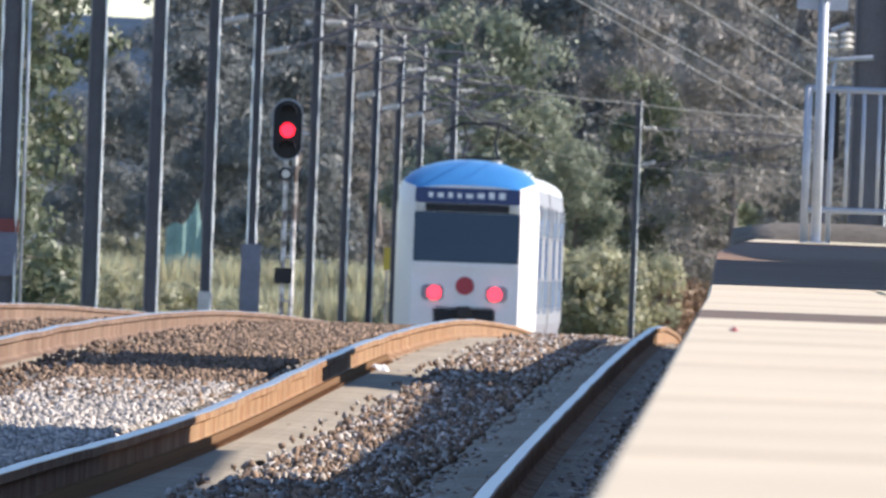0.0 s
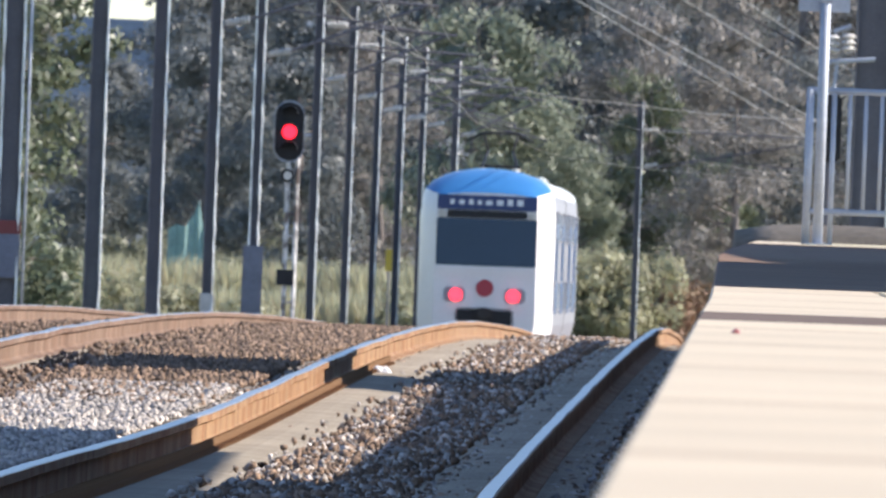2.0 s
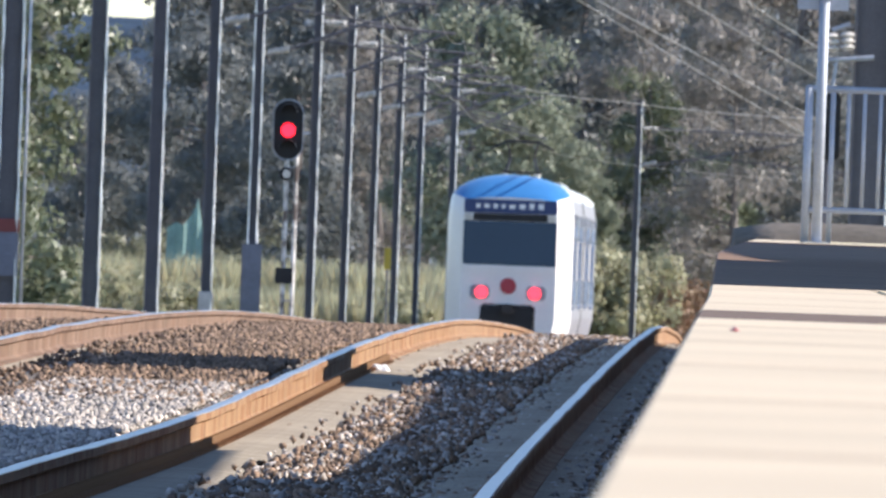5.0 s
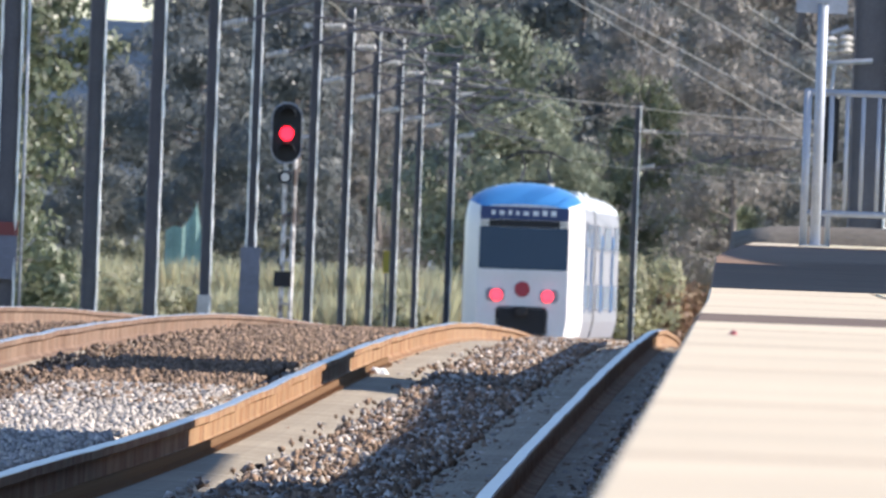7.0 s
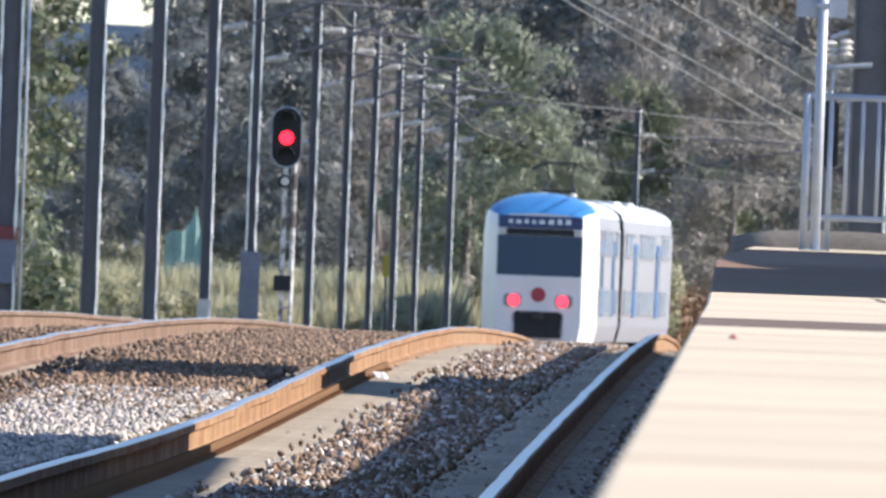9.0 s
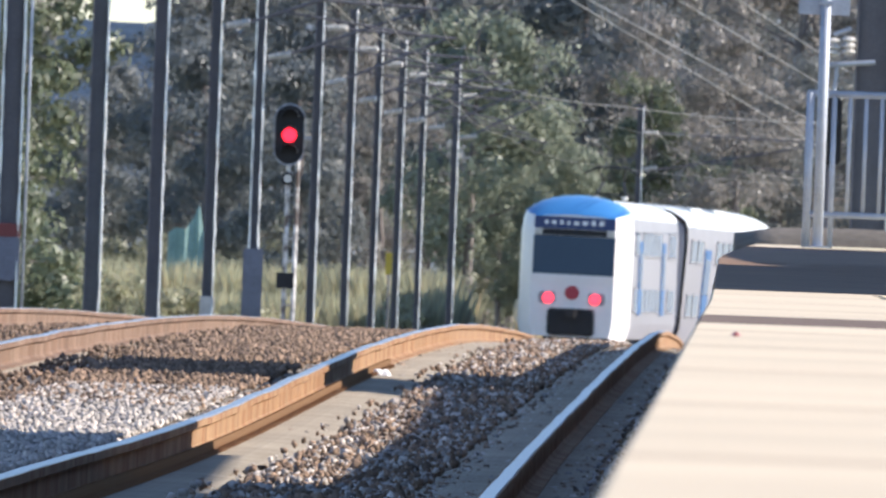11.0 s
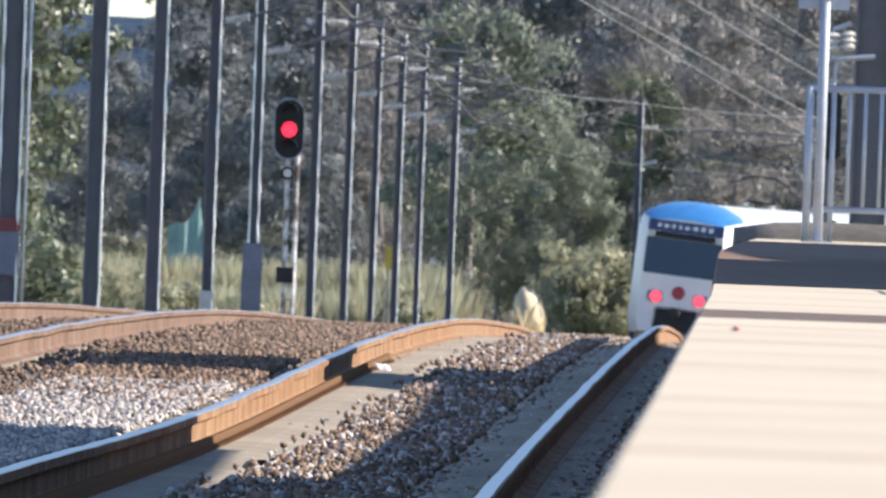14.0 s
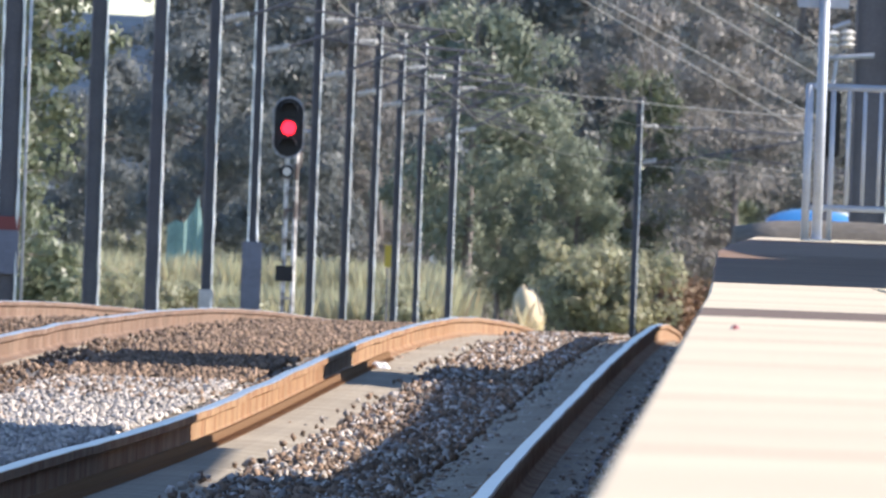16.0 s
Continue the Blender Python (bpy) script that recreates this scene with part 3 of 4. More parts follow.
# ---------------------------------------------------------------- signal
def build_signal(x, d, z_head):
    """z_head: the middle of the head."""
    z0 = ground_z(x, d) - 0.1
    s = new("railway_signal")
    s.location = (x, d, z0)
    tagged(s, "black railway signal showing red on a pale steel post", "signal")
    zh = z_head - z0
    post = B()
    for sx in (-0.06, 0.06):
        rod(post, (sx + 0.06, 0.08, 0), (sx + 0.06, 0.08, zh + 0.1), 0.03)
    for i in range(9):
        rod(post, (0.0, 0.08, 0.25 + i * 0.28), (0.12, 0.08, 0.25 + i * 0.28), 0.014)
    # broken white glints are painted on, as white with dark blotches
    part("post", post, POST_GLINT, s, "pale ladder-like post with glints painted in blotches")
    ring = [(0.185 * math.cos(a), 0.185 * math.sin(a) + (0.19 if math.sin(a) > 0 else -0.19)) for a in [2 * math.pi * (i + 0.5) / 28 for i in range(28)]]
    head = B()
    loft(head, [[Vector((px * k, y, zh + pz * k)) for px, pz in ring] for y, k in ((0.0, 0.98), (0.03, 1.0), (0.06, 0.95), (0.16, 0.7))])
    hd = part("head", head, BLACK, s, "black oval backboard")
    rim = B()
    loft(rim, [[Vector((px * k, y, zh + pz * k)) for px, pz in ring] for y, k in ((-0.012, 1.0), (-0.012, 1.045), (0.02, 1.045), (0.02, 1.0), (-0.012, 1.0))], caps=False)
    part("rim", rim, GALV, hd, "thin pale rim")
    for dz, material, nm in ((0.22, BLACK, "lens"), (-0.005, SIGNAL_RED, "red_lens"), (-0.23, BLACK, "lens")):
        lens = B()
        rod(lens, (0, -0.03, zh + dz), (0, 0.01, zh + dz), 0.085 if nm != "red_lens" else 0.09, n=20)
        part(nm, lens, material, hd, "lit red lens" if nm == "red_lens" else "")
        hood = B()
        arc = [math.pi * i / 10 for i in range(11)]
        loft(hood, [[Vector((r * math.cos(a), y, zh + dz + r * math.sin(a))) for a in arc] + [Vector(((r - 0.008) * math.cos(a), y, zh + dz + (r - 0.008) * math.sin(a))) for a in arc[::-1]] for y, r in ((0.0, 0.115), (-0.22, 0.11))])
        part("hood", hood, BLACK, hd)
    mk = B()
    rod(mk, (0.0, -0.03, zh - 0.56), (0.0, 0.06, zh - 0.56), 0.085, n=16)
    k = part("marker_lamp", mk, BLACK, s, "small round marker lamp")
    part("lens", rod(B(), (0.0, -0.045, zh - 0.56), (0.0, -0.03, zh - 0.56), 0.055, n=14), INSUL, k)
    part("bracket", box(B(), 0.1, 0.28, 0.03, 0.07, zh - 0.05, zh - 0.02), GALV, s)
    part("plate", box(B(), -0.10, 0.12, -0.01, 0.01, zh - 1.95, zh - 1.75, 0.003), BLACK, s)


build_signal(-2.01, 322, 2.08)


# ---------------------------------------------------------------- train
CAR, GAP = 27.4, 0.9


def ring_at(y, w, low, cant, crown, k=1.0):
    """Half body outline, left sill up over the roof to the right sill."""
    pts = [(-w * 0.93, low), (-w, low + 0.45), (-w, cant - 0.45), (-w * 0.965, cant)]
    roof = [(-w * 0.965 * math.cos(a), cant + (crown - cant) * math.sin(a)) for a in [math.pi / 2 * i / 6 for i in range(1, 6)]]
    left = pts + roof
    return [Vector((x, y, z)) for x, z in left] + [Vector((0, y, crown))] + [Vector((-x, y, z)) for x, z in left[::-1]]


def shell(parent, name, stations, i0, i1, material, label="", smooth=True):
    bm = B()
    loft(bm, [ring_at(*s)[i0:i1] for s in stations], closed=False)
    return part(name, bm, material, parent, label, smooth)


def body_details(car, y0, y1):
    for s in (-1, 1):
        x = s * 1.53
        for zc, hh in ((1.42, 0.62), (3.02, 0.62)):
            y = y0 + 1.2
            while y < y1 - 2.2:
                door = any(abs(y + 0.8 - c) < 1.7 for c in (6.6, 19.0))
                if not door:
                    w = part("window", box(B(), x - 0.03, x + 0.03, y, y + 1.6, zc - hh / 2, zc + hh / 2, 0.008), SIDEGLASS, car)
                    fr = B()
                    for a, b2, c, e in ((y - 0.05, y + 1.65, zc - hh / 2 - 0.05, zc - hh / 2), (y - 0.05, y + 1.65, zc + hh / 2, zc + hh / 2 + 0.05), (y - 0.05, y, zc - hh / 2, zc + hh / 2), (y + 1.6, y + 1.65, zc - hh / 2, zc + hh / 2)):
                        box(fr, x - 0.036, x + 0.036, a, b2, c, e)
                    part("frame", fr, SILVER, w)
                y += 2.0
        for c in (6.6, 19.0):
            dr = part("door", box(B(), x - 0.035, x + 0.035, c - 0.95, c + 0.95, 1.0, 3.1, 0.01), DOORBLUE, car, "blue sliding doors")
            for k in (-0.48, 0.48):
                part("door_window", box(B(), x - 0.05, x + 0.05, c + k - 0.28, c + k + 0.28, 1.75, 2.8, 0.006), SIDEGLASS, dr)
    for c in (4.0, 21.6):
        bg = part("bogie", box(B(), -1.15, 1.15, c - 1.6, c + 1.6, 0.28, 0.72, 0.04), UNDER, car)
        for a in (-1.3, 1.3):
            for s in (-1, 1):
                part("wheel", rod(B(), (s * 0.77, c + a, 0.45), (s * 0.9, c + a, 0.45), 0.45, n=20), UNDER, bg)
    part("underframe", box(B(), -1.25, 1.25, 0.6 if y0 > 1 else 0.2, y1 - 0.2, 0.5, 0.92, 0.03), UNDER, car)


def build_car(cab):
    car = new("train_car")
    if cab:
        tagged(car, "white double-deck train car with blue cab roof, red tail lamps lit", "train car", group="train cars")
        nose = [(0.0, 1.17, 0.3, 3.62, 3.74), (0.05, 1.20, 0.28, 3.64, 3.80), (0.45, 1.44, 0.25, 3.66, 4.08), (0.95, 1.56, 0.22, 3.66, 4.24), (1.6, 1.56, 0.22, 3.66, 4.30), (2.6, 1.54, 0.22, 3.70, 4.32)]
        n = len(ring_at(*nose[0]))
        shell(car, "cab_side", nose, 0, 5, WHITE, "white cab side with rounded shoulder")
        shell(car, "cab_side", nose, n - 5, n, WHITE, "white cab side with rounded shoulder")
        shell(car, "cab_roof", nose, 4, n - 4, BLUE, "bright blue domed cab roof")
        bm = B()
        bm.faces.new([bm.verts.new(p) for p in ring_at(*nose[0])])
        part("end_wall", bm, WHITE, car, "white end wall")
        part("name_band", box(B(), -1.15, 1.15, -0.03, 0.03, 3.34, 3.68, 0.02), NAVY, car, "dark blue band with white lettering bars")
        x = -0.86
        rg = random.Random(4)
        for wd in (0.10, 0.13, 0.10, 0.09, 0.15, 0.15, 0.12, 0.14):
            h = rg.uniform(0.10, 0.15)
            part("letter_bar", box(B(), x, x + wd, -0.042, -0.031, 3.46, 3.46 + h), LETTER, car)
            x += wd + 0.10
        part("display", box(B(), -0.92, 0.92, -0.028, 0.02, 3.16, 3.33, 0.015), BLACK, car, "dark destination display")
        for s in (-1, 1):
            part("marker_light", box(B(), s * 1.03 - 0.10, s * 1.03 + 0.10, -0.05, 0.02, 3.17, 3.32, 0.025), INSUL, car, "clear upper marker light")
        part("windscreen", box(B(), -1.15, 1.15, -0.03, 0.02, 2.06, 3.15, 0.02), GLASS, car, "dark windscreen, bluish with painted sky reflection")
        part("waist_moulding", box(B(), -1.14, 1.14, -0.035, 0.02, 1.90, 2.05, 0.025), WHITE, car)
        for s in (-1, 1):
            hs = part("lamp_housing", box(B(), s * 0.7 - 0.24, s * 0.7 + 0.24, -0.045, 0.02, 1.22, 1.56, 0.05), SILVER, car)
            part("tail_lamp", rod(B(), (s * 0.66, -0.08, 1.38), (s * 0.66, -0.03, 1.38), 0.155, n=24), TAIL, hs, "lit red tail lamp")
        part("emblem", rod(B(), (0, -0.04, 1.55), (0, 0.0, 1.55), 0.2, n=28), EMBLEM, car, "round dull red emblem")
        part("coupler_recess", box(B(), -0.68, 0.68, -0.06, 0.1, 0.32, 1.10, 0.06), BLACK, car, "black coupler recess")
        cp = part("coupler", box(B(), -0.16, 0.16, -0.45, 0.0, 0.86, 1.1, 0.03), UNDER, car)
        rod_bm = rod(B(), (0, -0.55, 0.98), (0, -0.4, 0.98), 0.13, n=14)
        part("coupler_head", rod_bm, UNDER, cp)
        y0 = 2.6
    else:
        tagged(car, "white and grey double-deck electric train car with blue doors", "train car", group="train cars")
        y0 = 0.0
    st = [(y0, 1.53, 0.3, 3.72, 4.26), (CAR - 0.25, 1.53, 0.3, 3.72, 4.26), (CAR - 0.05, 1.44, 0.3, 3.62, 4.12)]
    n = len(ring_at(*st[0]))
    shell(car, "body_side", st, 0, 4, SILVER)
    shell(car, "body_side", st, n - 4, n, SILVER)
    shell(car, "roof", st, 3, n - 3, ROOFGREY, "pale grey rounded roof")
    for y in ([0.0] if not cab else []) + [CAR - 0.05]:
        bm = B()
        bm.faces.new([bm.verts.new(p) for p in ring_at(y, 1.44, 0.3, 3.62, 4.12)])
        part("end_wall", bm, SILVER, car)
    part("floor", box(B(), -1.42, 1.42, y0 + 0.02, CAR - 0.07, 0.5, 0.6), UNDER, car)
    part("gangway", box(B(), -1.3, 1.3, CAR - 0.05, CAR + GAP - 0.08, 0.8, 3.6, 0.12), GALV, car, "wide grey gangway bellows")
    for y in ((7.5, 15.0) if not cab else ()):
        part("roof_unit", box(B(), -0.85, 0.85, y, y + 3.6, 4.1, 4.28, 0.06), ROOFGREY, car, "roof air-conditioning unit")
    body_details(car, y0, CAR)
    return car


def add_pantograph(car, y):
    base = part("pantograph", box(B(), -0.5, 0.5, y - 0.5, y + 0.5, 4.4, 4.46, 0.01), BLACK, car, "raised black pantograph")
    for s in (-1, 1):
        part("lower_arm", rod(B(), (s * 0.42, y - 0.3, 4.4), (s * 0.3, y + 0.75, 4.8), 0.035), BLACK, base)
        part("upper_arm", rod(B(), (s * 0.3, y + 0.75, 4.8), (s * 0.4, y - 0.1, 5.2), 0.03), BLACK, base)
        part("horn", rod(B(), (s * 0.4, y - 0.1, 5.22), (s * 0.8, y - 0.1, 5.02), 0.03), BLACK, base)
    part("collector_strip", rod(B(), (-0.42, y - 0.1, 5.22), (0.42, y - 0.1, 5.22), 0.035), BLACK, base)
    for s in (-1, 1):
        part("insulator", rod(B(), (s * 0.4, y - 0.4, 4.28), (s * 0.4, y - 0.4, 4.42), 0.09, n=12), INSUL, base)


cars = [build_car(True), build_car(False)]
add_pantograph(cars[0], 18.0)


# ---------------------------------------------------------------- plants
def leaf_cloud(rg, centres, radii, per, size, flat=0.6):
    """Leaf-like quads that lie about the surface of clumps: corners and faces."""
    centres, radii = np.asarray(centres, float), np.asarray(radii, float)
    n = len(centres) * per
    c = np.repeat(centres, per, 0)
    r = np.repeat(radii, per)
    p = rg.normal(size=(n, 3))
    p /= np.linalg.norm(p, axis=1, keepdims=True)
    out = p + rg.normal(size=(n, 3)) * 0.25
    p *= (rg.random((n, 1)) ** 0.3) * r[:, None] * np.array([1, 1, flat]) * (1 + 0.25 * np.sin(p[:, :1] * 5 + r[:, None] * 9))
    u = np.cross(out, rg.normal(size=(n, 3)))
    u /= np.linalg.norm(u, axis=1, keepdims=True)
    v = np.cross(u, out)
    v /= np.linalg.norm(v, axis=1, keepdims=True)
    s = size * rg.uniform(0.5, 1.3, (n, 1))
    a, b = u * s, v * s * 0.55
    ctr = c + p
    quads = np.stack([ctr - a, ctr - b * 0.9, ctr + a, ctr + b * 0.9], 1)
    return quads.reshape(-1, 3), np.arange(n * 4).reshape(-1, 4)


def build_tree(kind, height, spread, leaf, seed, label, category="tree", bare=0.3):
    rg = np.random.default_rng(seed)
    t = new(kind)
    tagged(t, label, category, group="trees along the line")
    trunk = B()
    p = Vector((0, 0, -0.5))
    lean = Vector((rg.normal() * 0.03, rg.normal() * 0.03, 1))
    r = height * 0.016 + 0.05
    knots = [p.copy()]
    for i in range(7):
        q = p + lean * (height * 0.93 / 7 + (0.5 / 7)) + Vector((rg.normal() * 0.10, rg.normal() * 0.10, 0))
        rod(trunk, p, q, r * (1 - i / 8.5), r * (1 - (i + 1) / 8.5), 9)
        p = q
        knots.append(p.copy())
    centres, radii = [], []
    limbs = int(20 + height)
    for i in range(limbs):
        k = bare + (1 - bare) * (i + rg.random()) / limbs
        f = k * 7
        a = knots[min(6, int(f))].lerp(knots[min(7, int(f) + 1)], f - int(f))
        ang = rg.random() * 6.283
        reach = spread * (0.35 + 0.65 * math.sin(math.pi * min(1, (k - bare) / (1 - bare) * 0.75 + 0.22))) * rg.uniform(0.55, 1.1)
        e = a + Vector((math.cos(ang) * reach, math.sin(ang) * reach, reach * rg.uniform(-0.05, 0.55)))
        rod(trunk, a, a.lerp(e, 0.8), 0.04 + 0.014 * spread * (1 - k), 0.012, 5)
        for j in range(2):
            w = 0.45 + 0.55 * (j + rg.random()) / 2
            c = a.lerp(e, w) + Vector(rg.normal(size=3) * spread * 0.09)
            centres.append(c)
            radii.append(spread * rg.uniform(0.17, 0.36))
    part("trunk", trunk, BARK, t)
    vs, fs = leaf_cloud(rg, centres, radii, 195, 0.15, 0.75)
    crown = raw_mesh("crown", vs, fs, leaf, t)
    return t


def build_thicket(name, n, x0, x1, d0, d1, h0, h1, material, label, seed, size=0.11, per=150):
    """Shrubs: stems and clumped leaves joined, one object each."""
    rg = np.random.default_rng(seed)
    for i in range(n):
        x, d = rg.uniform(x0, x1), rg.uniform(d0, d1)
        h = rg.uniform(h0, h1)
        ob = new(name)
        ob.location = (x, d, ground_z(x, d) - 0.1)
        tagged(ob, label, "shrub", group="shrubs by the line")
        cs, rs, st = [], [], B()
        for k in range(16):
            a = rg.random() * 6.283
            e = Vector((math.cos(a) * h * 0.45 * rg.random(), math.sin(a) * h * 0.45 * rg.random(), h * rg.uniform(0.25, 0.95)))
            rod(st, (0, 0, 0), e, 0.03, 0.01, 4)
            cs.append(e)
            rs.append(h * rg.uniform(0.12, 0.26))
        part("stem", st, BARK, ob)
        vs, fs = leaf_cloud(rg, cs, rs, per, size, 0.8)
        raw_mesh("leaves", vs, fs, material, ob)


def build_grass(name, n, x0, x1, d0, d1, h0, h1, material, label, seed):
    rg = np.random.default_rng(seed)
    x, d = rg.uniform(x0, x1, n), rg.uniform(d0, d1, n)
    x = x + 0.6 * np.sin(d * 0.4)
    z = np.array([ground_z(a, b) for a, b in zip(x, d)]) - 0.05
    h = rg.uniform(h0, h1, n) * (0.6 + 0.4 * np.sin(x * 1.7 + d * 0.21) ** 2)
    ang = rg.random(n) * 3.1416
    w = rg.uniform(0.006, 0.015, n)
    lx, ly = rg.normal(0, 0.11, n) * h, rg.normal(0, 0.11, n) * h
    ax, ay = np.cos(ang) * w, np.sin(ang) * w
    base = np.stack([x, d, z], -1)
    side = np.stack([ax, ay, 0 * ax], -1)
    tip = base + np.stack([lx, ly, h], -1)
    mid = base + np.stack([lx * 0.3, ly * 0.3, h * 0.6], -1)
    quads = np.stack([base - side, base + side, mid + side * 0.9, tip], 1)
    ob = raw_mesh(name, quads.reshape(-1, 3), np.arange(n * 4).reshape(-1, 4), material)
    tagged(ob, label, "grass", kind="stuff")


TREES = [build_tree("pine_tree", 17, 4.2, LEAF_PINE, 11, "tall dark green pine, haze in its colour, bare lower trunk", bare=0.35),
         build_tree("pine_tree", 15, 3.6, LEAF_DARK, 12, "dark dense pine, haze in its colour, behind the line", bare=0.25),
         build_tree("pine_tree", 18, 4.8, LEAF_OLIVE, 13, "brownish olive pine, haze in its colour, behind the line", bare=0.2),
         build_tree("eucalyptus_tree", 16, 3.4, LEAF_EUC, 14, "light green eucalyptus with glinting leaves", bare=0.12),
         build_tree("pine_tree", 14, 3.8, LEAF_LIGHT, 15, "young light green pine before the darker wood", bare=0.3)]


def plant(kind, x, d, turn, scale, used=set()):
    src = TREES[kind]
    m = pose(x, d, ground_z(x, d) - 0.1, 0, 0, turn)
    if kind in used:
        ob = copy_thing(src, m)
    else:
        ob = src
        ob.matrix_basis = m
        used.add(kind)
    ob.scale = (scale, scale, scale)


rg = random.Random(21)
for x, d, kind, sc in [(-9.9, 560, 3, 0.72), (-10.2, 915, 1, 0.8), (-12.4, 905, 1, 0.68), (-16.8, 930, 0, 0.7), (-17.6, 880, 1, 1.0), (-8.7, 900, 0, 0.82), (-10.3, 580, 3, 0.6), (-6.6, 930, 1, 0.95), (-3.6, 890, 0, 0.9), (-0.6, 900, 1, 1.0), (2.2, 920, 0, 1.02), (5.0, 900, 1, 1.05), (8.0, 930, 2, 0.95),
                       (11.0, 900, 2, 1.0), (14.0, 930, 2, 0.95), (17.0, 900, 1, 1.0), (-13.5, 960, 1, 0.6), (-8.2, 860, 1, 0.7), (-5.0, 850, 1, 0.66), (-1.8, 860, 2, 0.6), (9.5, 840, 2, 0.62), (12.5, 850, 0, 0.6), (6.4, 850, 3, 0.6), (0.7, 842, 4, 0.82), (15.2, 870, 2, 0.7), (3.6, 866, 4, 0.62), (6.2, 870, 2, 0.66), (9.0, 866, 4, 0.5), (12.6, 866, 2, 0.62), (1.9, 848, 4, 0.45), (4.6, 846, 4, 0.5), (7.3, 852, 4, 0.48), (9.4, 856, 3, 0.42)]:
    plant(kind, x, d, rg.random() * 360, sc)
for i in range(12):
    plant(rg.choice((0, 1, 2)), -23 + i * 4.1, 1010 + rg.random() * 60, rg.random() * 360, rg.uniform(0.95, 1.15) if not 1 < i < 4 else 0.5)


def build_hill():
    """An added wooded slope far behind the trees, its haze painted in."""
    bm = B()
    rows = []
    for j in range(26):
        k = j / 25
        row = []
        for i in range(121):
            x = -130 + i * 2.6
            top = 11.2 + 14 * max(0.0, min(1.0, (x + 15.0) / 8.0)) + 1.2 * noise.noise((x * 0.2, 0, 0))
            y = 1250 + 120 * k
            lump = 1.5 * noise.noise((x * 0.35, j * 0.55, 1)) + 0.8 * noise.noise((x * 0.9, j * 1.3, 4))
            row.append(bm.verts.new((x, y + lump * 2, -3.6 + (top + 3.6) * k + lump * (0.9 if k < 1 else 0.5))))
        rows.append(row)
    for a, b in zip(rows, rows[1:]):
        for i in range(120):
            bm.faces.new((a[i], a[i + 1], b[i + 1], b[i]))
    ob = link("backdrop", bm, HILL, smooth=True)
    tagged(ob, "added distant wooded slope with haze painted into its colour", "hillside", kind="structure")


build_hill()
build_thicket("shrub", 16, -14, 1.0, 770, 830, 1.6, 2.8, BUSH, "green shrubs in front of the wood", 31)
build_thicket("shrub", 8, 4.6, 8, 842, 866, 1.8, 3.6, BUSH, "green shrubs in front of the wood", 32)
build_thicket("shrub", 4, 7.1, 8.1, 836, 840, 1.9, 2.9, RUSTBUSH, "reddish dry brush beside the line", 33)
build_thicket("shrub", 4, 8.6, 10.5, 846, 856, 2.4, 3.4, BUSH, "dense green shrub beside the line", 36)
build_thicket("shrub", 9, 4.3, 6.6, 818, 836, 2.4, 3.9, GRASS, "pale green feathery shrub beside the line", 37)
build_thicket("shrub", 26, -19, 19, 872, 990, 3.2, 5.5, BUSH, "dense green undergrowth below the pines", 35, 0.12)
build_thicket("shrub", 16, -14, 0.2, 724, 742, 1.5, 2.9, GRASS, "pale green feathery shrub among tall grass", 38)
build_thicket("shrub", 7, -14, 0.2, 722, 740, 0.9, 2.0, REED, "straw-coloured dry brush among tall grass", 39)
build_grass("tall_grass", 100000, -14, 0.4, 730, 780, 1.0, 2.8, GRASS, "tall pale green grass beside the line", 41)
build_grass("dry_reeds", 40000, -14, 0.4, 730, 780, 1.2, 2.6, REED, "dry straw-coloured reeds among the grass", 42)


# ---------------------------------------------------------------- small things along the line
def build_screen():
    n = new("netting_screen")
    n.location = (-7.85, 786, -3.05)
    n.scale = (1.12, 1.0, 1.12)
    tagged(n, "teal netting screen on thin posts in the grass", "netting")
    sheet = loft(B(), [[Vector((x, y, 1.6)), Vector((x, y + 0.03, 1.6)), Vector((x, y + 0.03, z)), Vector((x, y, z))] for x, y, z in
                       ((-0.62, 0.0, 3.15), (-0.4, 0.1, 3.3), (-0.15, -0.05, 3.25), (0.1, 0.08, 3.6), (0.22, 0.0, 4.0), (0.34, 0.05, 3.3), (0.4, 0.0, 2.9))])
    part("sheet", sheet, TEAL, n, "creased teal netting")
    for x, h in ((-0.6, 3.2), (0.22, 4.02)):
        part("post", rod(B(), (x, 0.08, 0), (x, 0.08, h), 0.03), MAST, n)


build_screen()


def build_mound(x, d, w, h):
    bm = B()
    z0 = ground_z(x, d) - 0.1
    rings = []
    for k, f in ((0, 1.0), (0.35, 0.93), (0.65, 0.8), (0.86, 0.62), (0.97, 0.4), (1.0, 0.15)):
        rings.append([Vector((x + math.cos(a) * w * f * (1 + 0.35 * noise.noise((math.cos(a) * 1.5, math.sin(a) * 1.5, k * 3))) - 0.25 * k, d + math.sin(a) * w * 2 * f, z0 + h * k * (1 + 0.1 * noise.noise((math.cos(a), math.sin(a), 7))))) for a in [2 * math.pi * i / 18 for i in range(18)]])
    loft(bm, rings)
    ob = link("sand_mound", bm, SAND, smooth=True)
    tagged(ob, "pale sunlit heap of sand beside the line", "sand heap")


build_mound(2.9, 800, 0.55, 2.0)
build_grass("dry_grass", 300, 2.95, 3.6, 798, 799.5, 0.9, 1.9, PALEREED, "bleached dry grass tuft over the sand mound", 44)


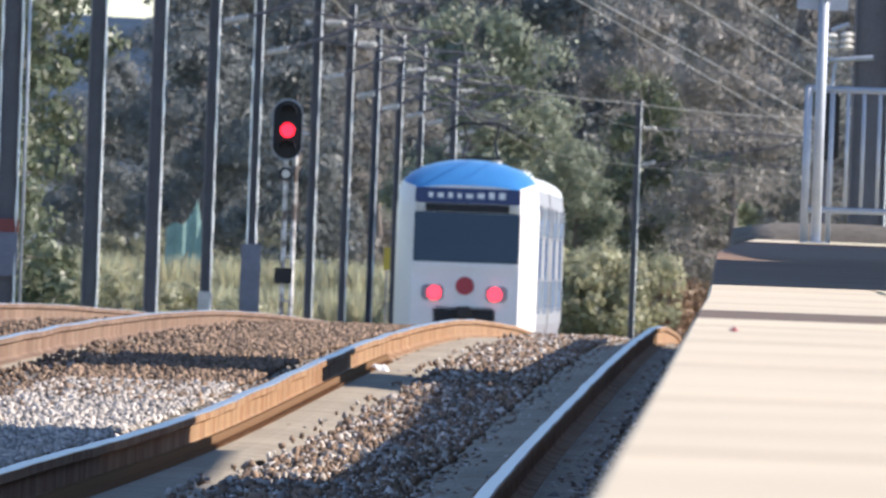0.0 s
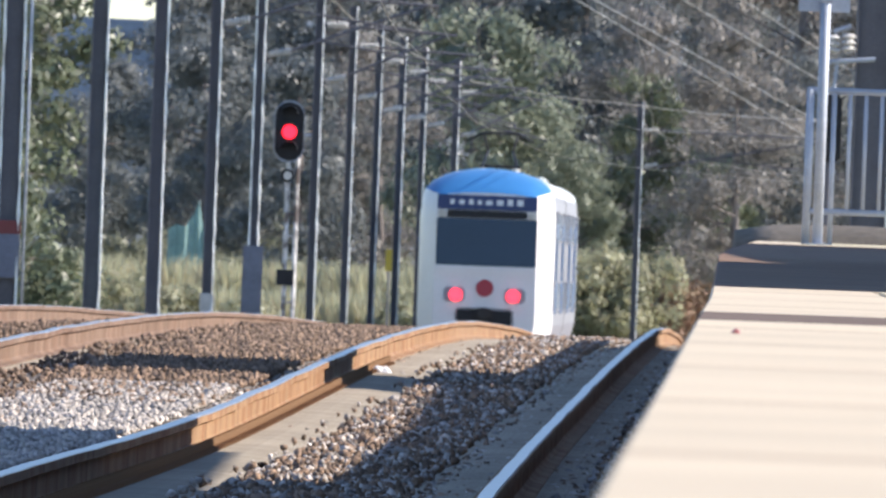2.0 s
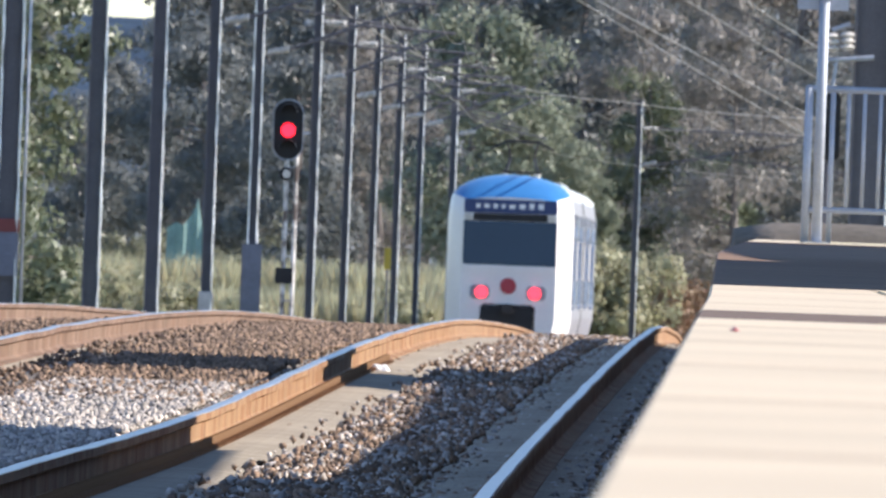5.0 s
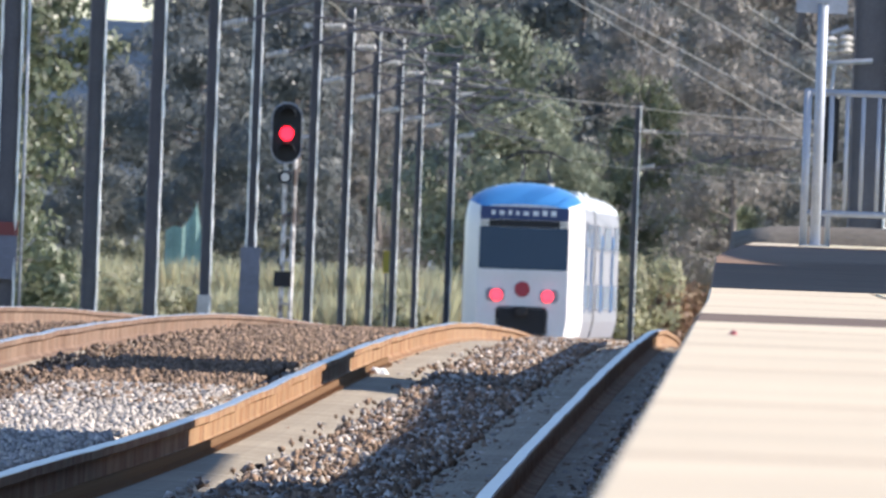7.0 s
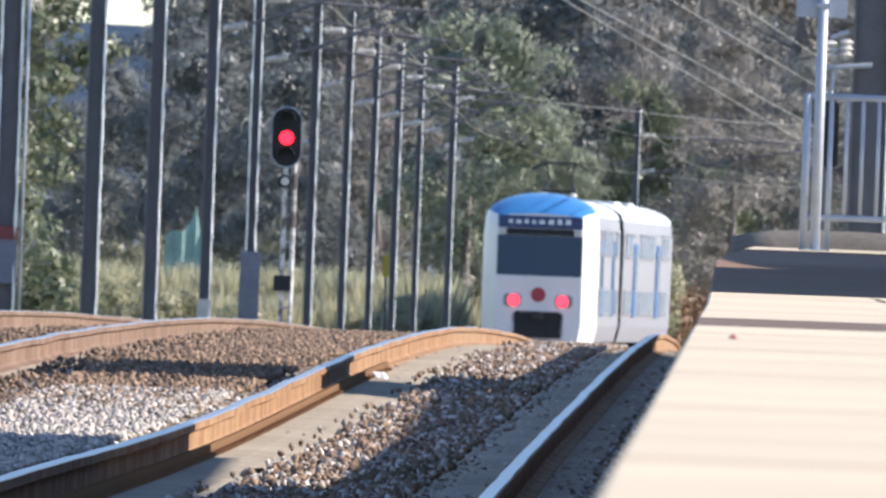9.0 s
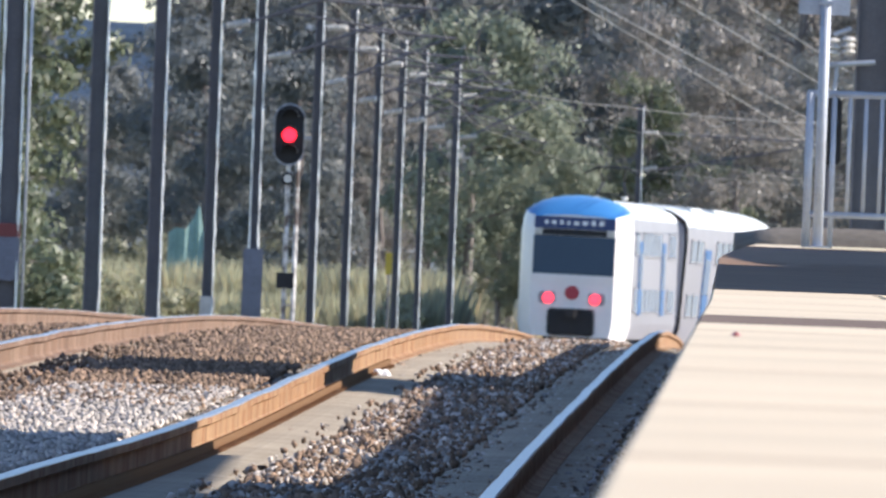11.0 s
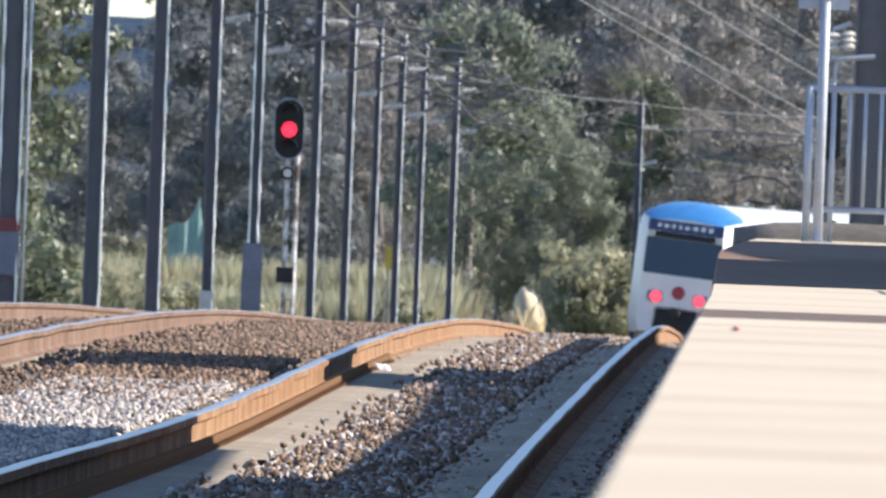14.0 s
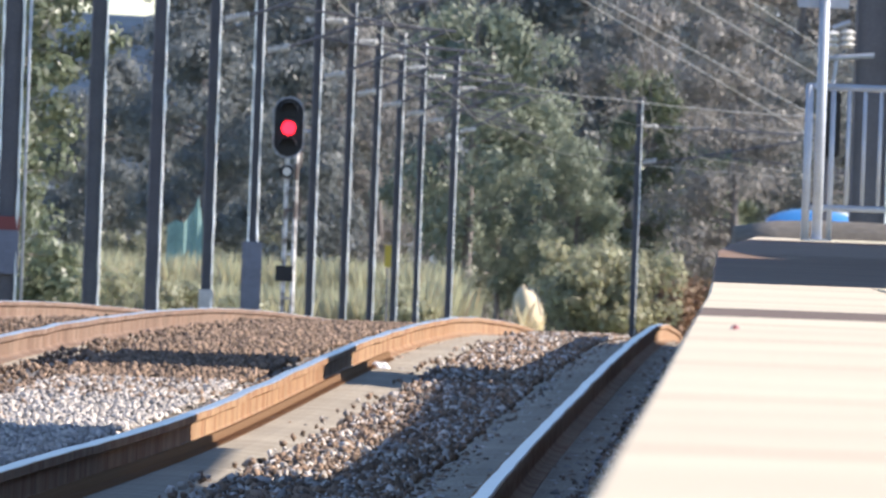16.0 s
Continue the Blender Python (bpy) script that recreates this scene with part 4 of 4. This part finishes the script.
def build_speaker(x, d):
    s = new("equipment_cabinet")
    s.location = (x, d, ground_z(x, d))
    z = -ground_z(x, d)
    tagged(s, "dark equipment cabinet on a post behind the railing", "cabinet")
    part("post", rod(B(), (0, 0, 0), (0, 0, z + 1.7), 0.04), MAST, s)
    part("case", box(B(), -0.1, 0.1, -0.1, 0.1, z + 1.68, z + 2.28, 0.02), BLACK, s)
    part("door", box(B(), -0.085, 0.085, -0.112, -0.1, z + 1.72, z + 2.24, 0.005), BLACK, s)


build_speaker(3.45, 230)


def build_horn(x, d, z):
    h = new("line_switch")
    h.location = (x, d, z)
    tagged(h, "pale porcelain line switch fixed to a catenary mast", "line switch")
    part("beam", rod(B(), (-0.25, 0, 0.0), (0.3, 0, 0.05), 0.03), GALV, h)
    for k, zz in ((-0.18, 0.1), (0.0, 0.12)):
        rings = [[Vector((k + r * math.cos(a), r * math.sin(a), zz + i * 0.035)) for a in [2 * math.pi * j / 10 for j in range(10)]] for i, r in enumerate((0.04, 0.09, 0.04, 0.09, 0.04, 0.09, 0.04))]
        part("insulator", loft(B(), rings), INSUL, h)
    part("blade", rod(B(), (-0.18, 0, 0.34), (0.02, 0, 0.42), 0.025), GALV, h)
    part("hanger", rod(B(), (-0.12, 0, 0), (-0.16, 0, -0.4), 0.02), GALV, h)


build_horn(4.45, 284.8, 2.95)


def build_paper(x, d, z, r, name, label, cat, seed):
    rgp = np.random.default_rng(seed)
    bm = B()
    bmesh.ops.create_icosphere(bm, subdivisions=2, radius=r)
    for v in bm.verts:
        v.co = Vector((v.co.x * 1.2, v.co.y, v.co.z * 0.8)) * float(rgp.uniform(0.6, 1.15)) + Vector((x, d, z + r * 0.5))
    tagged(link(name, bm, LITTER), label, cat)


p = track_point(168, SPACING - GAUGE / 2 + 0.13)
build_paper(p.x, p.y, p.z - 0.19, 0.06, "paper_scrap", "white crumpled paper scrap beside the rail", "litter", 2)
p = track_point(98, SPACING + GAUGE / 2 + 0.30)
build_paper(p.x, p.y, p.z - 0.17, 0.025, "paper_scrap", "grey-white crumpled paper scrap beside the rail", "litter", 3)


def build_leaf(x, d):
    bm = B()
    rings = [[Vector((x + px, d + 0.02 * k, platform_z(d) + 0.001 + h)) for px, h in ((-0.003 - 0.002 * k, 0), (0, 0.005), (0.003 + 0.002 * k, 0), (0, -0.001))] for k in (0, 1, 2)]
    tagged(link("dry_leaf", loft(bm, rings), EMBLEM), "small dry red leaf on the platform paving", "leaf")


build_leaf(0.355, 30.6)


def build_bank():
    """A low earth bank that closes the platform's far end."""
    bm = B()
    rows = []
    for i in range(17):
        x = 2.47 + i * 0.35
        h = 1.09 + 0.03 * noise.noise((x, 3, 0)) - (0.06 if i == 0 else 0)
        rows.append([Vector((x, y, z)) for y, z in ((214.6, -0.7), (215.0, h - 0.1), (215.6, h), (217.2, h), (218.6, h - 0.3), (220.0, -0.7))])
    ob = link("earth_bank", loft(bm, rows), BANK, smooth=True)
    tagged(ob, "low grey-brown earth bank at the platform's end", "bank")


build_bank()


def build_marker(x, d, z):
    m = new("marker_board")
    g = ground_z(x, d)
    m.location = (x, d, g)
    tagged(m, "small yellow marker board on a thin post", "marker")
    part("post", rod(B(), (0, 0, 0), (0, 0, z - g), 0.03), MAST, m)
    part("board", box(B(), -0.1, 0.1, -0.045, -0.03, z - g - 0.3, z - g + 0.3, 0.004), YELLOW, m)


build_marker(-1.5, 700, -0.1)


build_paving()


# ---------------------------------------------------------------- motion of the train
DS = np.arange(500.0, 899.0, 0.5)
ARC = np.concatenate([[0], np.cumsum(np.hypot(np.diff(left_x(DS)), np.diff(DS)))])


def on_track(s):
    d = float(np.interp(s, ARC, DS))
    return Vector((float(left_x(d)), d, float(rail_z(d))))


def car_pose(s):
    """Where a car stands on the track; it leans inwards on the banked curve."""
    a, b = on_track(s + 4.0), on_track(s + 21.6)
    v = (b - a).normalized()
    yaw, pitch = math.degrees(math.atan2(-v.x, v.y)), math.degrees(math.asin(v.z))
    p = a - v * 4.0
    k = max(0.0, min(1.0, (a.y - 705) / 70))
    return pose(p.x, p.y, p.z, pitch, 5.5 * k * k * (3 - 2 * k), yaw)


def train_way(t):
    """Metres of track from the arc's start to the train's rear end."""
    return float(np.interp(555.0, DS, ARC)) + 14.8 * t


def motions():
    for i, car in enumerate(cars):
        walk(car, [(k * 0.5, car_pose(train_way(k * 0.5) + i * (CAR + GAP))) for k in range(33)])


motions()
